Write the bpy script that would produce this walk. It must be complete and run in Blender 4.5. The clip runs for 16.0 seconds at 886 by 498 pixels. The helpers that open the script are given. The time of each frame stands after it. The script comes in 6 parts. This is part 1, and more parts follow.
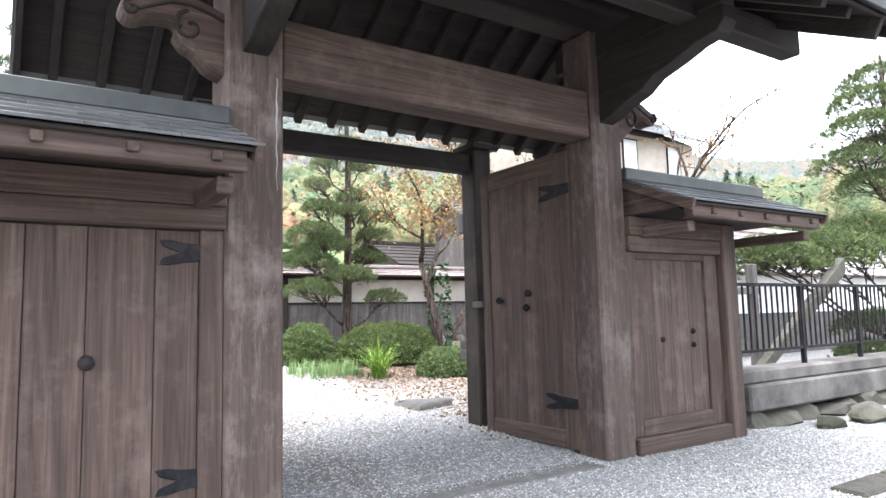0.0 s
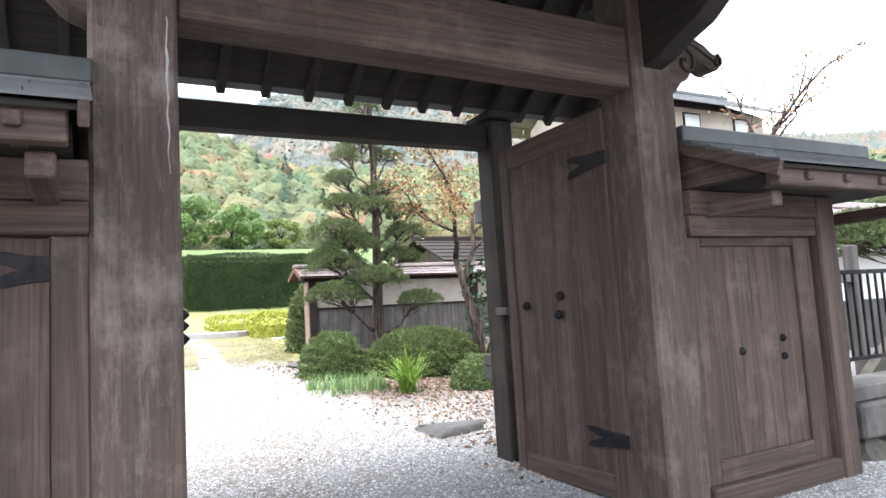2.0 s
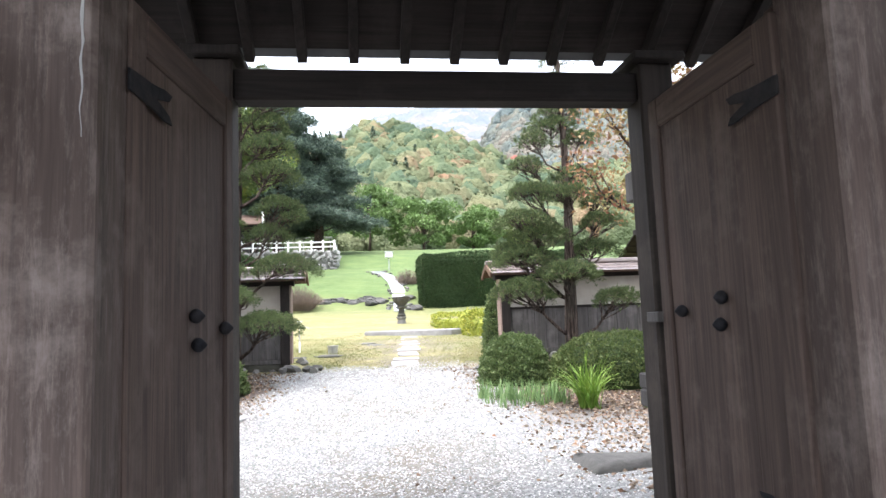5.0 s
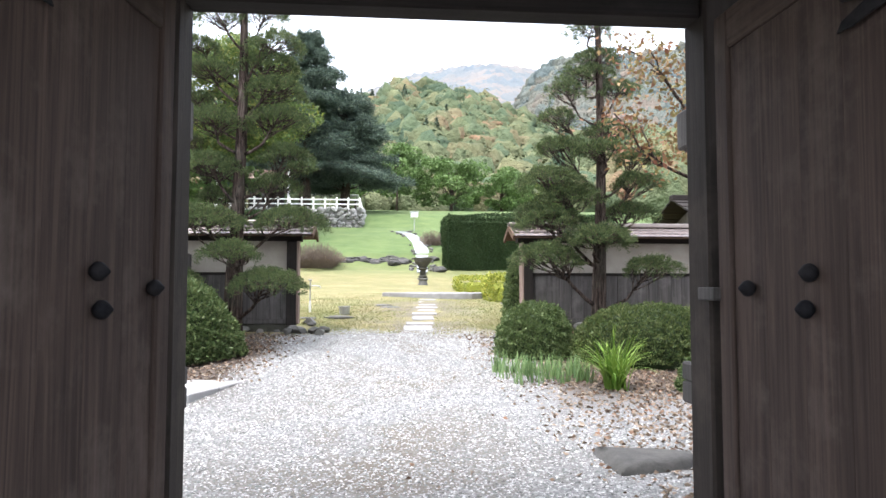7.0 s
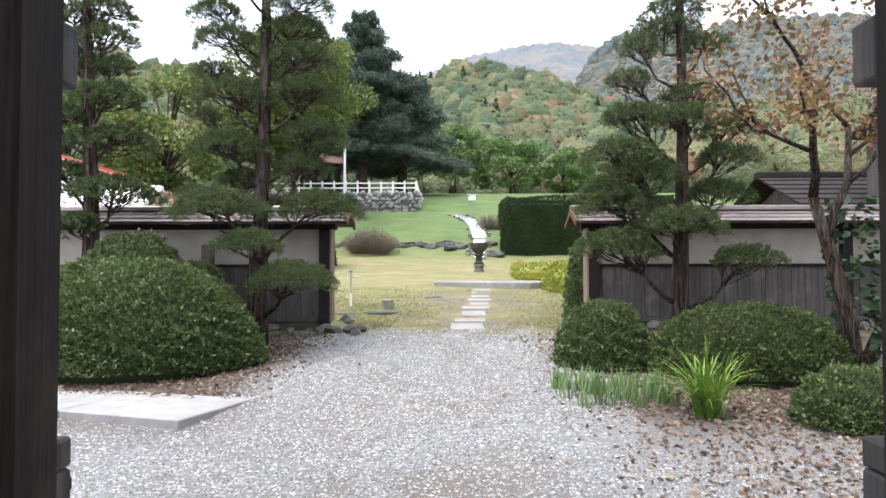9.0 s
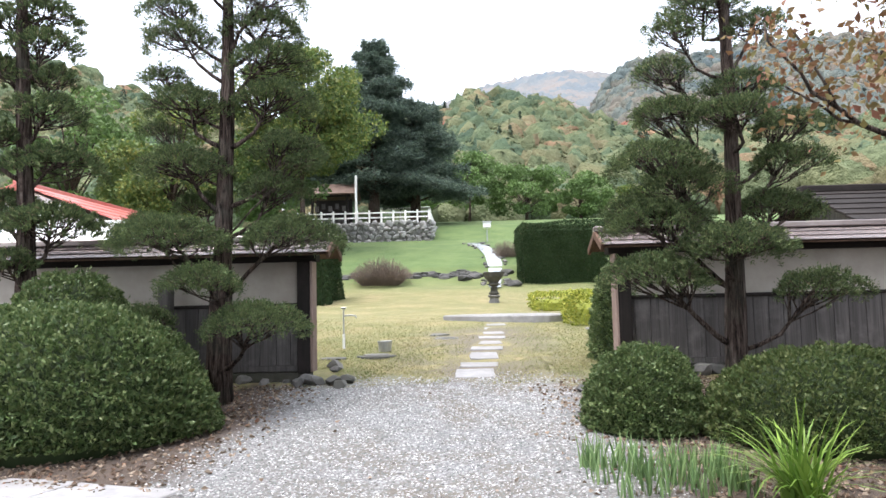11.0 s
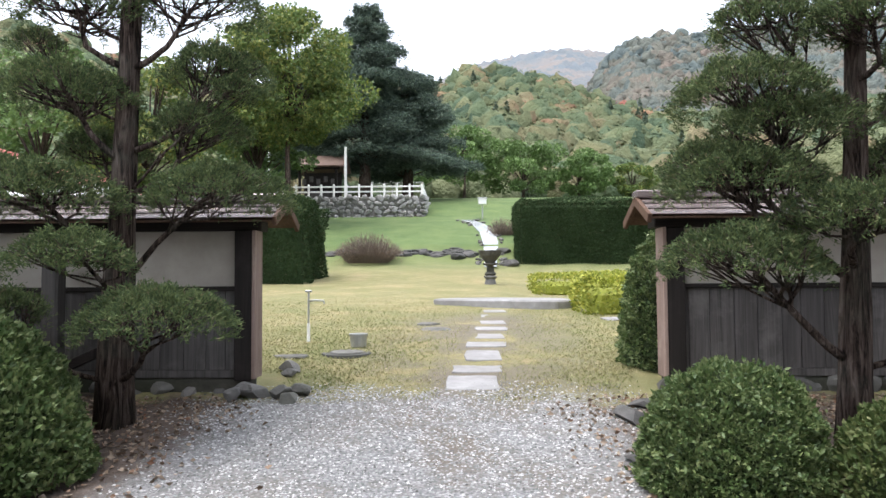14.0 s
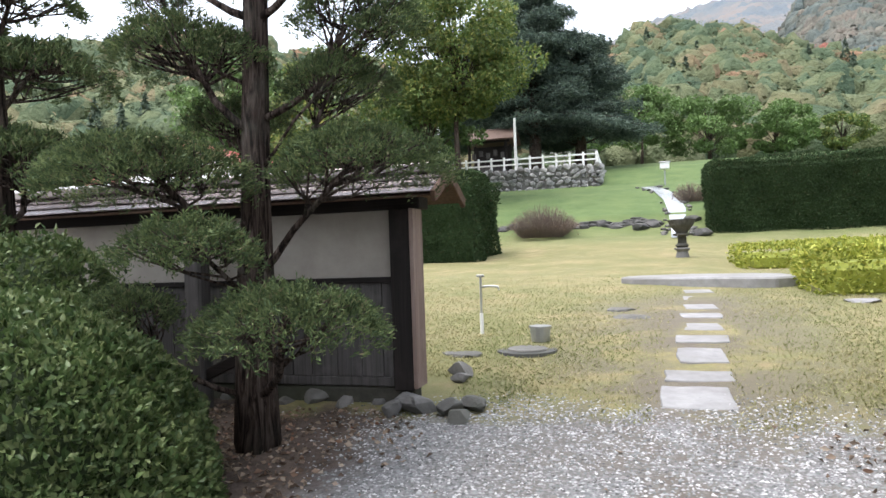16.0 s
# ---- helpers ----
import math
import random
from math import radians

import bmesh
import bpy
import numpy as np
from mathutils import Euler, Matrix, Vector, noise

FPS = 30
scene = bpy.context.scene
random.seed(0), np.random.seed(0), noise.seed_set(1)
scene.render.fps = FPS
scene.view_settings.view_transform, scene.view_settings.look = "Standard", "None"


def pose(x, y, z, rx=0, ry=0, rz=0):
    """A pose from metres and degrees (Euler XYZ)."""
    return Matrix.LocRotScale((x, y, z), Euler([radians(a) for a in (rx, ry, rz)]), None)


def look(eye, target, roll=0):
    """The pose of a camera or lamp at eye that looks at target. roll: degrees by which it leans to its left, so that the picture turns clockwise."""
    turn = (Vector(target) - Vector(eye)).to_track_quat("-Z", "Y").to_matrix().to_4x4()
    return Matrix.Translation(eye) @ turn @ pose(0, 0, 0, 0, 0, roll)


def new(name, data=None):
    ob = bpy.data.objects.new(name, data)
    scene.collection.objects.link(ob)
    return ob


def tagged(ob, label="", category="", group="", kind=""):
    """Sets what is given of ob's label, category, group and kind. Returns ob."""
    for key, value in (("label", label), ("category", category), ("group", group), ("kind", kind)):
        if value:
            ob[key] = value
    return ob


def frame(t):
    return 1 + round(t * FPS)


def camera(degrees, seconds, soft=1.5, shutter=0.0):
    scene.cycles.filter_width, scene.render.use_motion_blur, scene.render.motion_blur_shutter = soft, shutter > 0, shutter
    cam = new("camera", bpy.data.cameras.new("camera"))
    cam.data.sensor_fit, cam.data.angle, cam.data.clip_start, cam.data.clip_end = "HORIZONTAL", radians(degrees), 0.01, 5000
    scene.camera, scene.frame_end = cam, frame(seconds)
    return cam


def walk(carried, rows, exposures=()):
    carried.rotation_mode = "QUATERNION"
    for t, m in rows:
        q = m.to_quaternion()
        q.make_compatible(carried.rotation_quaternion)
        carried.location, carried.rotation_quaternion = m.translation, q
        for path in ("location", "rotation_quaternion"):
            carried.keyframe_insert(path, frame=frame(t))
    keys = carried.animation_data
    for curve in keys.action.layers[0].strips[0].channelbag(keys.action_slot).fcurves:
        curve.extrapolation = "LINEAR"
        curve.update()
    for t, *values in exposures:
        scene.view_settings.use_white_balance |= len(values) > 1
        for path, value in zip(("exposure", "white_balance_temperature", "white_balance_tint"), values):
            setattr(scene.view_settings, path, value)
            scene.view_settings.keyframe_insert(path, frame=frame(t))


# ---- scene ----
cam = camera(66.9, 16.0)
METRES, EYE, TILT, LEAN, TURN = 11.0, 1.70, 0.0, 0.0, -33.7
ROWS = [
    (0.0, 0.0, 0.0, 0.0, 0.14, 5.82, 1.39),
    (0.5, 0.0074, 0.0317, 0.0067, -0.21, 5.99, 1.26),
    (1.0, 0.0208, 0.0649, 0.0103, 1.54, 5.65, 0.78),
    (1.5, 0.0315, 0.0983, 0.0097, 4.03, 5.05, 1.15),
    (2.0, 0.0408, 0.1327, 0.013, 5.63, 5.51, 3.41),
    (2.5, 0.0578, 0.1663, 0.015, 10.58, 6.59, 1.65),
    (3.0, 0.0713, 0.196, 0.0133, 14.8, 6.81, 1.61),
    (3.5, 0.0812, 0.222, 0.0145, 17.67, 6.49, 2.89),
    (4.0, 0.0975, 0.2402, 0.0134, 24.82, 7.22, 2.17),
    (6.5, 0.0837, 0.3148, 0.0128, 27.62, 3.91, 1.41),
    (7.0, 0.0791, 0.3458, 0.0158, 28.82, 3.18, -0.05),
    (7.5, 0.0705, 0.3754, 0.0157, 30.32, 2.58, -0.77),
    (8.0, 0.0574, 0.4044, 0.0284, 29.49, 2.45, 1.25),
    (8.5, 0.0415, 0.4335, 0.0291, 30.32, 0.96, 1.56),
    (9.0, 0.0262, 0.4683, 0.0303, 34.0, 1.73, 0.1),
    (11.5, -0.0551, 0.6355, 0.0397, 36.79, 4.46, 2.26),
    (12.0, -0.0719, 0.6665, 0.0396, 41.17, 4.91, 1.83),
    (12.5, -0.0962, 0.6937, 0.0411, 37.48, 6.36, 3.06),
    (13.0, -0.1176, 0.7203, 0.0389, 35.85, 4.84, 3.17),
    (13.5, -0.1361, 0.7468, 0.0422, 36.79, 3.23, 1.23),
    (14.0, -0.1561, 0.7735, 0.0451, 34.98, 2.36, 0.38),
    (14.5, -0.1743, 0.8002, 0.0473, 32.12, 1.84, 1.17),
    (15.0, -0.1948, 0.8242, 0.0506, 41.35, 2.11, -0.02),
    (15.5, -0.2247, 0.8475, 0.0511, 45.89, 1.32, 0.85),
    (16.0, -0.2483, 0.8662, 0.0534, 49.67, 0.4, 2.01),
]

walk(cam, [(t, pose(0, 0, EYE, TILT, LEAN, TURN) @ pose(METRES * x, METRES * y, METRES * z, 90 + pitch, roll, yaw)) for t, x, y, z, yaw, pitch, roll in ROWS],
     [(0.0, 3.05), (2.5, 2.8), (4.0, 2.65), (6.5, 2.42), (7.5, 2.2), (9.0, 1.9), (11.5, 2.0), (12.5, 1.92), (16.0, 1.80)])

# ---- daylight: bright overcast sky with a weak wide sun ----
world = bpy.data.worlds.new("overcast")
scene.world = world
world.use_nodes = True
wn = world.node_tree
sky = wn.nodes.new("ShaderNodeTexSky")
sky.sky_type, sky.sun_disc = "NISHITA", False
sky.sun_elevation, sky.sun_rotation = radians(75), radians(-124)
sky.air_density, sky.dust_density = 1.0, 3.0
hsv = wn.nodes.new("ShaderNodeHueSaturation")
hsv.inputs["Saturation"].default_value = 0.42
wn.links.new(sky.outputs[0], hsv.inputs["Color"])
wn.links.new(hsv.outputs[0], wn.nodes["Background"].inputs[0])
wn.nodes["Background"].inputs[1].default_value = 0.15
sun_data = bpy.data.lights.new("sun", "SUN")
sun_data.energy, sun_data.angle, sun_data.color = 0.75, radians(55), (1.0, 0.975, 1.0)
sun = new("sun", sun_data)
sun.matrix_world = look((-6, -4, 28), (0, 0, 0))


# ---- material helpers ----
def nodes(name):
    m = bpy.data.materials.new(name)
    m.use_nodes = True
    return m, m.node_tree.nodes, m.node_tree.links, m.node_tree.nodes["Principled BSDF"]


def coords(n, l, scale, kind="Object"):
    tc, mp = n.new("ShaderNodeTexCoord"), n.new("ShaderNodeMapping")
    mp.inputs["Scale"].default_value = scale
    l.new(tc.outputs[kind], mp.inputs["Vector"])
    return mp.outputs[0]


def noise_tex(n, l, vec, scale, detail=4.0, rough=0.6, distort=0.0):
    t = n.new("ShaderNodeTexNoise")
    t.inputs["Scale"].default_value, t.inputs["Detail"].default_value = scale, detail
    t.inputs["Roughness"].default_value, t.inputs["Distortion"].default_value = rough, distort
    l.new(vec, t.inputs["Vector"])
    return t.outputs["Fac"]


def ramp(n, l, fac, stops):
    r = n.new("ShaderNodeValToRGB")
    while len(r.color_ramp.elements) < len(stops):
        r.color_ramp.elements.new(0.5)
    for e, (p, c) in zip(r.color_ramp.elements, stops):
        e.position, e.color = p, (*c, 1)
    l.new(fac, r.inputs[0])
    return r.outputs[0]


def mix(n, l, fac, a, b, mode="MIX"):
    m = n.new("ShaderNodeMix")
    m.data_type, m.blend_type = "RGBA", mode
    for sock, v in ((m.inputs[0], fac), (m.inputs[6], a), (m.inputs[7], b)):
        if isinstance(v, (int, float)):
            sock.default_value = v
        elif isinstance(v, tuple):
            sock.default_value = (*v, 1)
        else:
            l.new(v, sock)
    return m.outputs[2]


def calc(n, l, op, a, b, clamp=False):
    m = n.new("ShaderNodeMath")
    m.operation, m.use_clamp = op, clamp
    for sock, v in zip(m.inputs, (a, b)):
        if isinstance(v, (int, float)):
            sock.default_value = v
        else:
            l.new(v, sock)
    return m.outputs[0]


def bump(n, l, bsdf, height, strength, distance):
    b = n.new("ShaderNodeBump")
    b.inputs["Strength"].default_value, b.inputs["Distance"].default_value = strength, distance
    l.new(height, b.inputs["Height"])
    l.new(b.outputs[0], bsdf.inputs["Normal"])


def wood(name, axis, dark, light, worn, rough=0.8, figure=0.34, relief=0.004, gloss=0.28, scuff=0.0):
    """Weathered timber: figured grain along one axis, each piece cut from another place."""
    m, n, l, p = nodes(name)
    k = "xyz".index(axis)
    fine, wide, fig = [30.0, 30.0, 30.0], [5.0, 5.0, 5.0], [7.0, 7.0, 7.0]
    fine[k], wide[k], fig[k] = 0.9, 0.30, 0.26
    obi, tc, add, comb = n.new("ShaderNodeObjectInfo"), n.new("ShaderNodeTexCoord"), n.new("ShaderNodeVectorMath"), n.new("ShaderNodeCombineXYZ")
    for s, q in zip(comb.inputs, (3.1, 7.7, 5.3)):
        l.new(calc(n, l, "MULTIPLY", obi.outputs["Random"], q), s)
    l.new(tc.outputs["Object"], add.inputs[0]), l.new(comb.outputs[0], add.inputs[1])

    def scaled(s):
        mp = n.new("ShaderNodeMapping")
        mp.inputs["Scale"].default_value = s
        l.new(add.outputs[0], mp.inputs["Vector"])
        return mp.outputs[0]
    g = noise_tex(n, l, scaled(fine), 1.6, 6, 0.7, 0.6)
    w = noise_tex(n, l, scaled(wide), 1.3, 3, 0.5, 1.2)
    blot = noise_tex(n, l, scaled((1, 1, 1)), 2.2, 6, 0.7)
    rings = n.new("ShaderNodeMath")
    rings.operation = "PINGPONG"
    l.new(calc(n, l, "MULTIPLY", noise_tex(n, l, scaled(fig), 0.55, 2, 0.4, 0.4), 16.0), rings.inputs[0])
    rings.inputs[1].default_value = 0.5
    grain = calc(n, l, "ADD", calc(n, l, "MULTIPLY", g, 1.0 - 0.5 * figure), calc(n, l, "MULTIPLY", rings.outputs[0], figure * 0.9))
    c = ramp(n, l, grain, [(0.28, dark), (0.78, light)])
    c = mix(n, l, calc(n, l, "MULTIPLY", ramp(n, l, w, [(0.38, (0, 0, 0)), (0.7, (1, 1, 1))]), 0.6), c, tuple(0.6 * x for x in dark))
    c = mix(n, l, ramp(n, l, blot, [(0.52, (0, 0, 0)), (0.75, (0.55, 0.55, 0.55))]), c, worn)
    if scuff:
        worn_tex = noise_tex(n, l, scaled([15.0 if q != k else 2.6 for q in range(3)]), 1.0, 8, 0.8, 0.15)
        c = mix(n, l, ramp(n, l, worn_tex, [(0.50, (0, 0, 0)), (0.66, (scuff,) * 3)]), c, tuple(1.3 * q for q in worn))
    c = mix(n, l, calc(n, l, "MULTIPLY", obi.outputs["Random"], 0.3), c, dark)
    l.new(c, p.inputs["Base Color"])
    p.inputs["Roughness"].default_value, p.inputs["Specular IOR Level"].default_value = rough, gloss
    bump(n, l, p, grain, 0.6, relief)
    return m


def speckled(name, a, b, c, scale, rough=0.85, relief=0.01, relief_scale=None, metal=0.0, vary=0.0, gloss=0.5):
    m, n, l, p = nodes(name)
    v = coords(n, l, (1, 1, 1))
    f = noise_tex(n, l, v, scale, 6, 0.65)
    big = noise_tex(n, l, v, scale * 0.13, 4, 0.6)
    col = ramp(n, l, f, [(0.3, a), (0.7, b)])
    col = mix(n, l, ramp(n, l, big, [(0.45, (0, 0, 0)), (0.7, (0.8, 0.8, 0.8))]), col, c)
    if vary:
        obi = n.new("ShaderNodeObjectInfo")
        col = mix(n, l, calc(n, l, "MULTIPLY", obi.outputs["Random"], vary), col, tuple(0.4 * x for x in a))
    l.new(col, p.inputs["Base Color"])
    p.inputs["Roughness"].default_value, p.inputs["Metallic"].default_value, p.inputs["Specular IOR Level"].default_value = rough, metal, gloss
    bump(n, l, p, noise_tex(n, l, v, relief_scale or scale * 2, 5, 0.7), 0.6, relief)
    return m


def leafy(name, stops, rough=0.55, clump=2.0, clump_dark=0.5, through_light=0.25, gloss=0.3):
    """Leaves: colour by leaf and by clump, a little light passing through."""
    m, n, l, p = nodes(name)
    geo = n.new("ShaderNodeNewGeometry")
    c = ramp(n, l, geo.outputs["Random Per Island"], stops)
    big = noise_tex(n, l, coords(n, l, (1, 1, 1)), clump, 3, 0.6)
    c = mix(n, l, ramp(n, l, big, [(0.35, (0, 0, 0)), (0.7, (clump_dark,) * 3)]), c, tuple(0.55 * x for x in stops[0][1]))
    l.new(c, p.inputs["Base Color"])
    p.inputs["Roughness"].default_value = rough
    p.inputs["Specular IOR Level"].default_value = gloss
    tr = n.new("ShaderNodeBsdfTranslucent")
    l.new(c, tr.inputs[0])
    ms = n.new("ShaderNodeMixShader")
    ms.inputs[0].default_value = through_light
    l.new(p.outputs[0], ms.inputs[1])
    l.new(tr.outputs[0], ms.inputs[2])
    l.new(ms.outputs[0], n["Material Output"].inputs[0])
    return m


def bark(name):
    """Shaggy conifer bark: long dark fissures between grey-brown strips that stand proud."""
    m, n, l, p = nodes(name)
    strips = noise_tex(n, l, coords(n, l, (26, 26, 2.6)), 1.0, 7, 0.65, 1.0)
    flakes = noise_tex(n, l, coords(n, l, (45, 45, 14)), 1.0, 4, 0.7)
    blot = noise_tex(n, l, coords(n, l, (1, 1, 1)), 3.0, 4, 0.6)
    c = ramp(n, l, strips, [(0.40, (0.012, 0.009, 0.008)), (0.50, (0.070, 0.050, 0.042)), (0.62, (0.15, 0.118, 0.102)), (0.75, (0.21, 0.178, 0.16))])
    c = mix(n, l, ramp(n, l, flakes, [(0.45, (0, 0, 0)), (0.7, (0.5, 0.5, 0.5))]), c, (0.075, 0.052, 0.042))
    c = mix(n, l, ramp(n, l, blot, [(0.5, (0, 0, 0)), (0.7, (0.4, 0.4, 0.4))]), c, (0.10, 0.105, 0.085))
    l.new(c, p.inputs["Base Color"])
    p.inputs["Roughness"].default_value, p.inputs["Specular IOR Level"].default_value = 0.95, 0.1
    bump(n, l, p, calc(n, l, "ADD", strips, calc(n, l, "MULTIPLY", flakes, 0.25)), 1.0, 0.05)
    return m


def dry_grass(name):
    """Lawn blades: straw and green in drifts."""
    m, n, l, p = nodes(name)
    geo = n.new("ShaderNodeNewGeometry")
    v = coords(n, l, (1, 1, 1))
    straw = ramp(n, l, geo.outputs["Random Per Island"], [(0.0, (0.25, 0.25, 0.11)), (0.45, (0.31, 0.295, 0.145)), (1.0, (0.43, 0.38, 0.22))])
    green = ramp(n, l, geo.outputs["Random Per Island"], [(0.0, (0.155, 0.195, 0.072)), (1.0, (0.235, 0.265, 0.105))])
    c = mix(n, l, ramp(n, l, noise_tex(n, l, v, 0.75, 5, 0.7), [(0.44, (0, 0, 0)), (0.58, (0.85, 0.85, 0.85))]), straw, green)
    l.new(c, p.inputs["Base Color"])
    p.inputs["Roughness"].default_value, p.inputs["Specular IOR Level"].default_value = 0.8, 0.1
    return m


DK, LT, WN = (0.031, 0.0205, 0.0172), (0.123, 0.085, 0.070), (0.150, 0.119, 0.104)
WOOD = {a: wood("weathered_timber_" + a, a, DK, LT, WN) for a in "xyz"}
POSTWOOD = wood("scuffed_post_timber", "z", (0.038, 0.027, 0.023), (0.112, 0.080, 0.068), (0.22, 0.185, 0.168), 0.8, 0.14, 0.003, 0.3, 0.26)
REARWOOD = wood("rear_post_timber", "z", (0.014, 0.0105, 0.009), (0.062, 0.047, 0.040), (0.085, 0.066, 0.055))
# dark timber, deepened further so the colour holds the shade under the roofs
DARK_SHADE_WOOD = {a: wood("dark_and_shade_timber_" + a, a, (0.011, 0.0085, 0.0076), (0.037, 0.029, 0.0262), (0.050, 0.041, 0.0375)) for a in "xyz"}
PLANK = wood("grey_plank", "z", (0.048, 0.044, 0.043), (0.155, 0.142, 0.136), (0.22, 0.205, 0.195))
PALEBOARD = wood("pale_new_board", "z", (0.20, 0.135, 0.11), (0.42, 0.32, 0.275), (0.46, 0.38, 0.34))
REDWOOD = wood("reddish_timber", "z", (0.075, 0.040, 0.026), (0.19, 0.118, 0.078), (0.22, 0.16, 0.12))
IRON = speckled("black_iron", (0.007, 0.007, 0.0085), (0.018, 0.018, 0.021), (0.035, 0.03, 0.03), 30, 0.6, 0.002, gloss=0.06)
SHINGLE = speckled("grey_slate_shingle", (0.05, 0.053, 0.056), (0.105, 0.11, 0.114), (0.14, 0.145, 0.15), 9, 0.42, 0.003, vary=0.5)
RIDGE = speckled("grey_green_ridge_metal", (0.026, 0.030, 0.030), (0.045, 0.051, 0.051), (0.065, 0.072, 0.07), 6, 0.5, 0.002, gloss=0.3)
ROOFMETAL = speckled("brown_roof_metal", (0.20, 0.165, 0.16), (0.30, 0.25, 0.24), (0.38, 0.34, 0.33), 5, 0.22, 0.002, metal=0.45)
PLASTER = speckled("old_plaster", (0.33, 0.295, 0.255), (0.44, 0.40, 0.355), (0.24, 0.205, 0.17), 3, 0.9, 0.004)
WHITE = speckled("white_paint", (0.72, 0.72, 0.71), (0.82, 0.82, 0.81), (0.6, 0.6, 0.58), 5, 0.6, 0.002)
STONE = speckled("grey_stone", (0.085, 0.082, 0.078), (0.22, 0.21, 0.20), (0.075, 0.078, 0.06), 6, 0.85, 0.02, vary=0.5)
PALESTONE = speckled("pale_paving_stone", (0.20, 0.197, 0.197), (0.32, 0.315, 0.315), (0.16, 0.152, 0.145), 6, 0.75, 0.006, vary=0.2)
PAVESTONE = speckled("white_paving_stone", (0.24, 0.238, 0.24), (0.40, 0.395, 0.40), (0.17, 0.162, 0.158), 4, 0.75, 0.006, vary=0.15)
TERRACESTONE = speckled("pale_terrace_stone", (0.24, 0.235, 0.23), (0.56, 0.555, 0.545), (0.17, 0.17, 0.155), 3, 0.9, 0.02, vary=0.6)
CONCRETE = speckled("stained_concrete", (0.025, 0.024, 0.022), (0.15, 0.143, 0.136), (0.022, 0.022, 0.018), 1.5, 0.9, 0.012, 18, gloss=0.2)
DARKSTONE = speckled("dark_flat_stone", (0.035, 0.035, 0.034), (0.11, 0.105, 0.10), (0.05, 0.052, 0.04), 5, 0.8, 0.02, vary=0.3)
MOSSY = speckled("mossy_stone", (0.028, 0.028, 0.021), (0.085, 0.078, 0.064), (0.032, 0.040, 0.016), 6, 0.9, 0.03, vary=0.4)
BARK = bark("rough_bark")
REDROOF = speckled("red_metal_roof", (0.42, 0.10, 0.08), (0.52, 0.16, 0.13), (0.6, 0.3, 0.27), 3, 0.4, 0.003)
STEEL = speckled("galvanised_steel", (0.36, 0.37, 0.37), (0.5, 0.51, 0.51), (0.3, 0.3, 0.29), 12, 0.4, 0.001, metal=0.7)
BROWNROOF = speckled("brown_roof", (0.07, 0.04, 0.03), (0.12, 0.075, 0.055), (0.15, 0.10, 0.08), 4, 0.7, 0.01)
TWIG = speckled("grey_brown_twig", (0.10, 0.075, 0.06), (0.19, 0.15, 0.125), (0.14, 0.10, 0.085), 8, 0.95, 0.003)
WATER = speckled("shallow_water", (0.30, 0.33, 0.35), (0.45, 0.48, 0.5), (0.55, 0.57, 0.58), 3, 0.08, 0.01, 14)
NEEDLE = leafy("pine_foliage", [(0.0, (0.058, 0.090, 0.042)), (0.5, (0.117, 0.160, 0.069)), (0.93, (0.188, 0.228, 0.096)), (1.0, (0.22, 0.18, 0.11))], 0.65, 9.0, 0.5, 0.28, 0.12)
BOXLEAF = leafy("clipped_shrub_leaf", [(0.0, (0.050, 0.088, 0.030)), (0.5, (0.108, 0.158, 0.056)), (1.0, (0.205, 0.245, 0.105))], 0.40, 3.0, 0.25, 0.3)
DARKLEAF = leafy("azalea_leaf", [(0.0, (0.05, 0.085, 0.025)), (0.6, (0.10, 0.135, 0.045)), (1.0, (0.17, 0.19, 0.075))], 0.5, 3.0, 0.25, 0.3)
HEDGELEAF = leafy("yew_hedge_leaf", [(0.0, (0.026, 0.050, 0.022)), (0.9, (0.062, 0.098, 0.040)), (1.0, (0.10, 0.085, 0.05))], 0.7, 1.2, 0.5, 0.2, 0.08)
# darker green for shrub cores: shade between the leaves put into the colour
INNERLEAF = leafy("leaf_gap_shade", [(0.0, (0.016, 0.028, 0.010)), (1.0, (0.035, 0.055, 0.018))], 0.8, 5.0, 0.5, 0.0)
YELLOWHEDGE = leafy("yellow_green_hedge_leaf", [(0.0, (0.16, 0.20, 0.03)), (0.5, (0.34, 0.38, 0.06)), (1.0, (0.55, 0.52, 0.12))])
LILYLEAF = leafy("strap_leaf", [(0.0, (0.10, 0.20, 0.03)), (1.0, (0.25, 0.36, 0.07))], 0.4)
IRISLEAF = leafy("iris_leaf", [(0.0, (0.10, 0.19, 0.07)), (1.0, (0.24, 0.34, 0.14))], 0.45)
BRIGHTLEAF = leafy("bright_broad_leaf", [(0.0, (0.08, 0.135, 0.035)), (0.6, (0.165, 0.235, 0.07)), (1.0, (0.36, 0.37, 0.10))], 0.55, 0.7, 0.7)
CEDARLEAF = leafy("dark_conifer_foliage", [(0.0, (0.050, 0.082, 0.068)), (1.0, (0.15, 0.20, 0.15))], 0.6, 0.5, 0.2, 0.3)
BUSHLEAF = leafy("orchard_leaf", [(0.0, (0.085, 0.15, 0.045)), (1.0, (0.21, 0.32, 0.11))], 0.55, 0.4)
MAPLELEAF = leafy("autumn_leaf", [(0.0, (0.19, 0.085, 0.05)), (0.35, (0.27, 0.17, 0.075)), (0.7, (0.21, 0.20, 0.07)), (1.0, (0.27, 0.11, 0.075))], 0.6)
IVYLEAF = leafy("ivy_leaf", [(0.0, (0.02, 0.05, 0.02)), (1.0, (0.06, 0.12, 0.05))], 0.4)
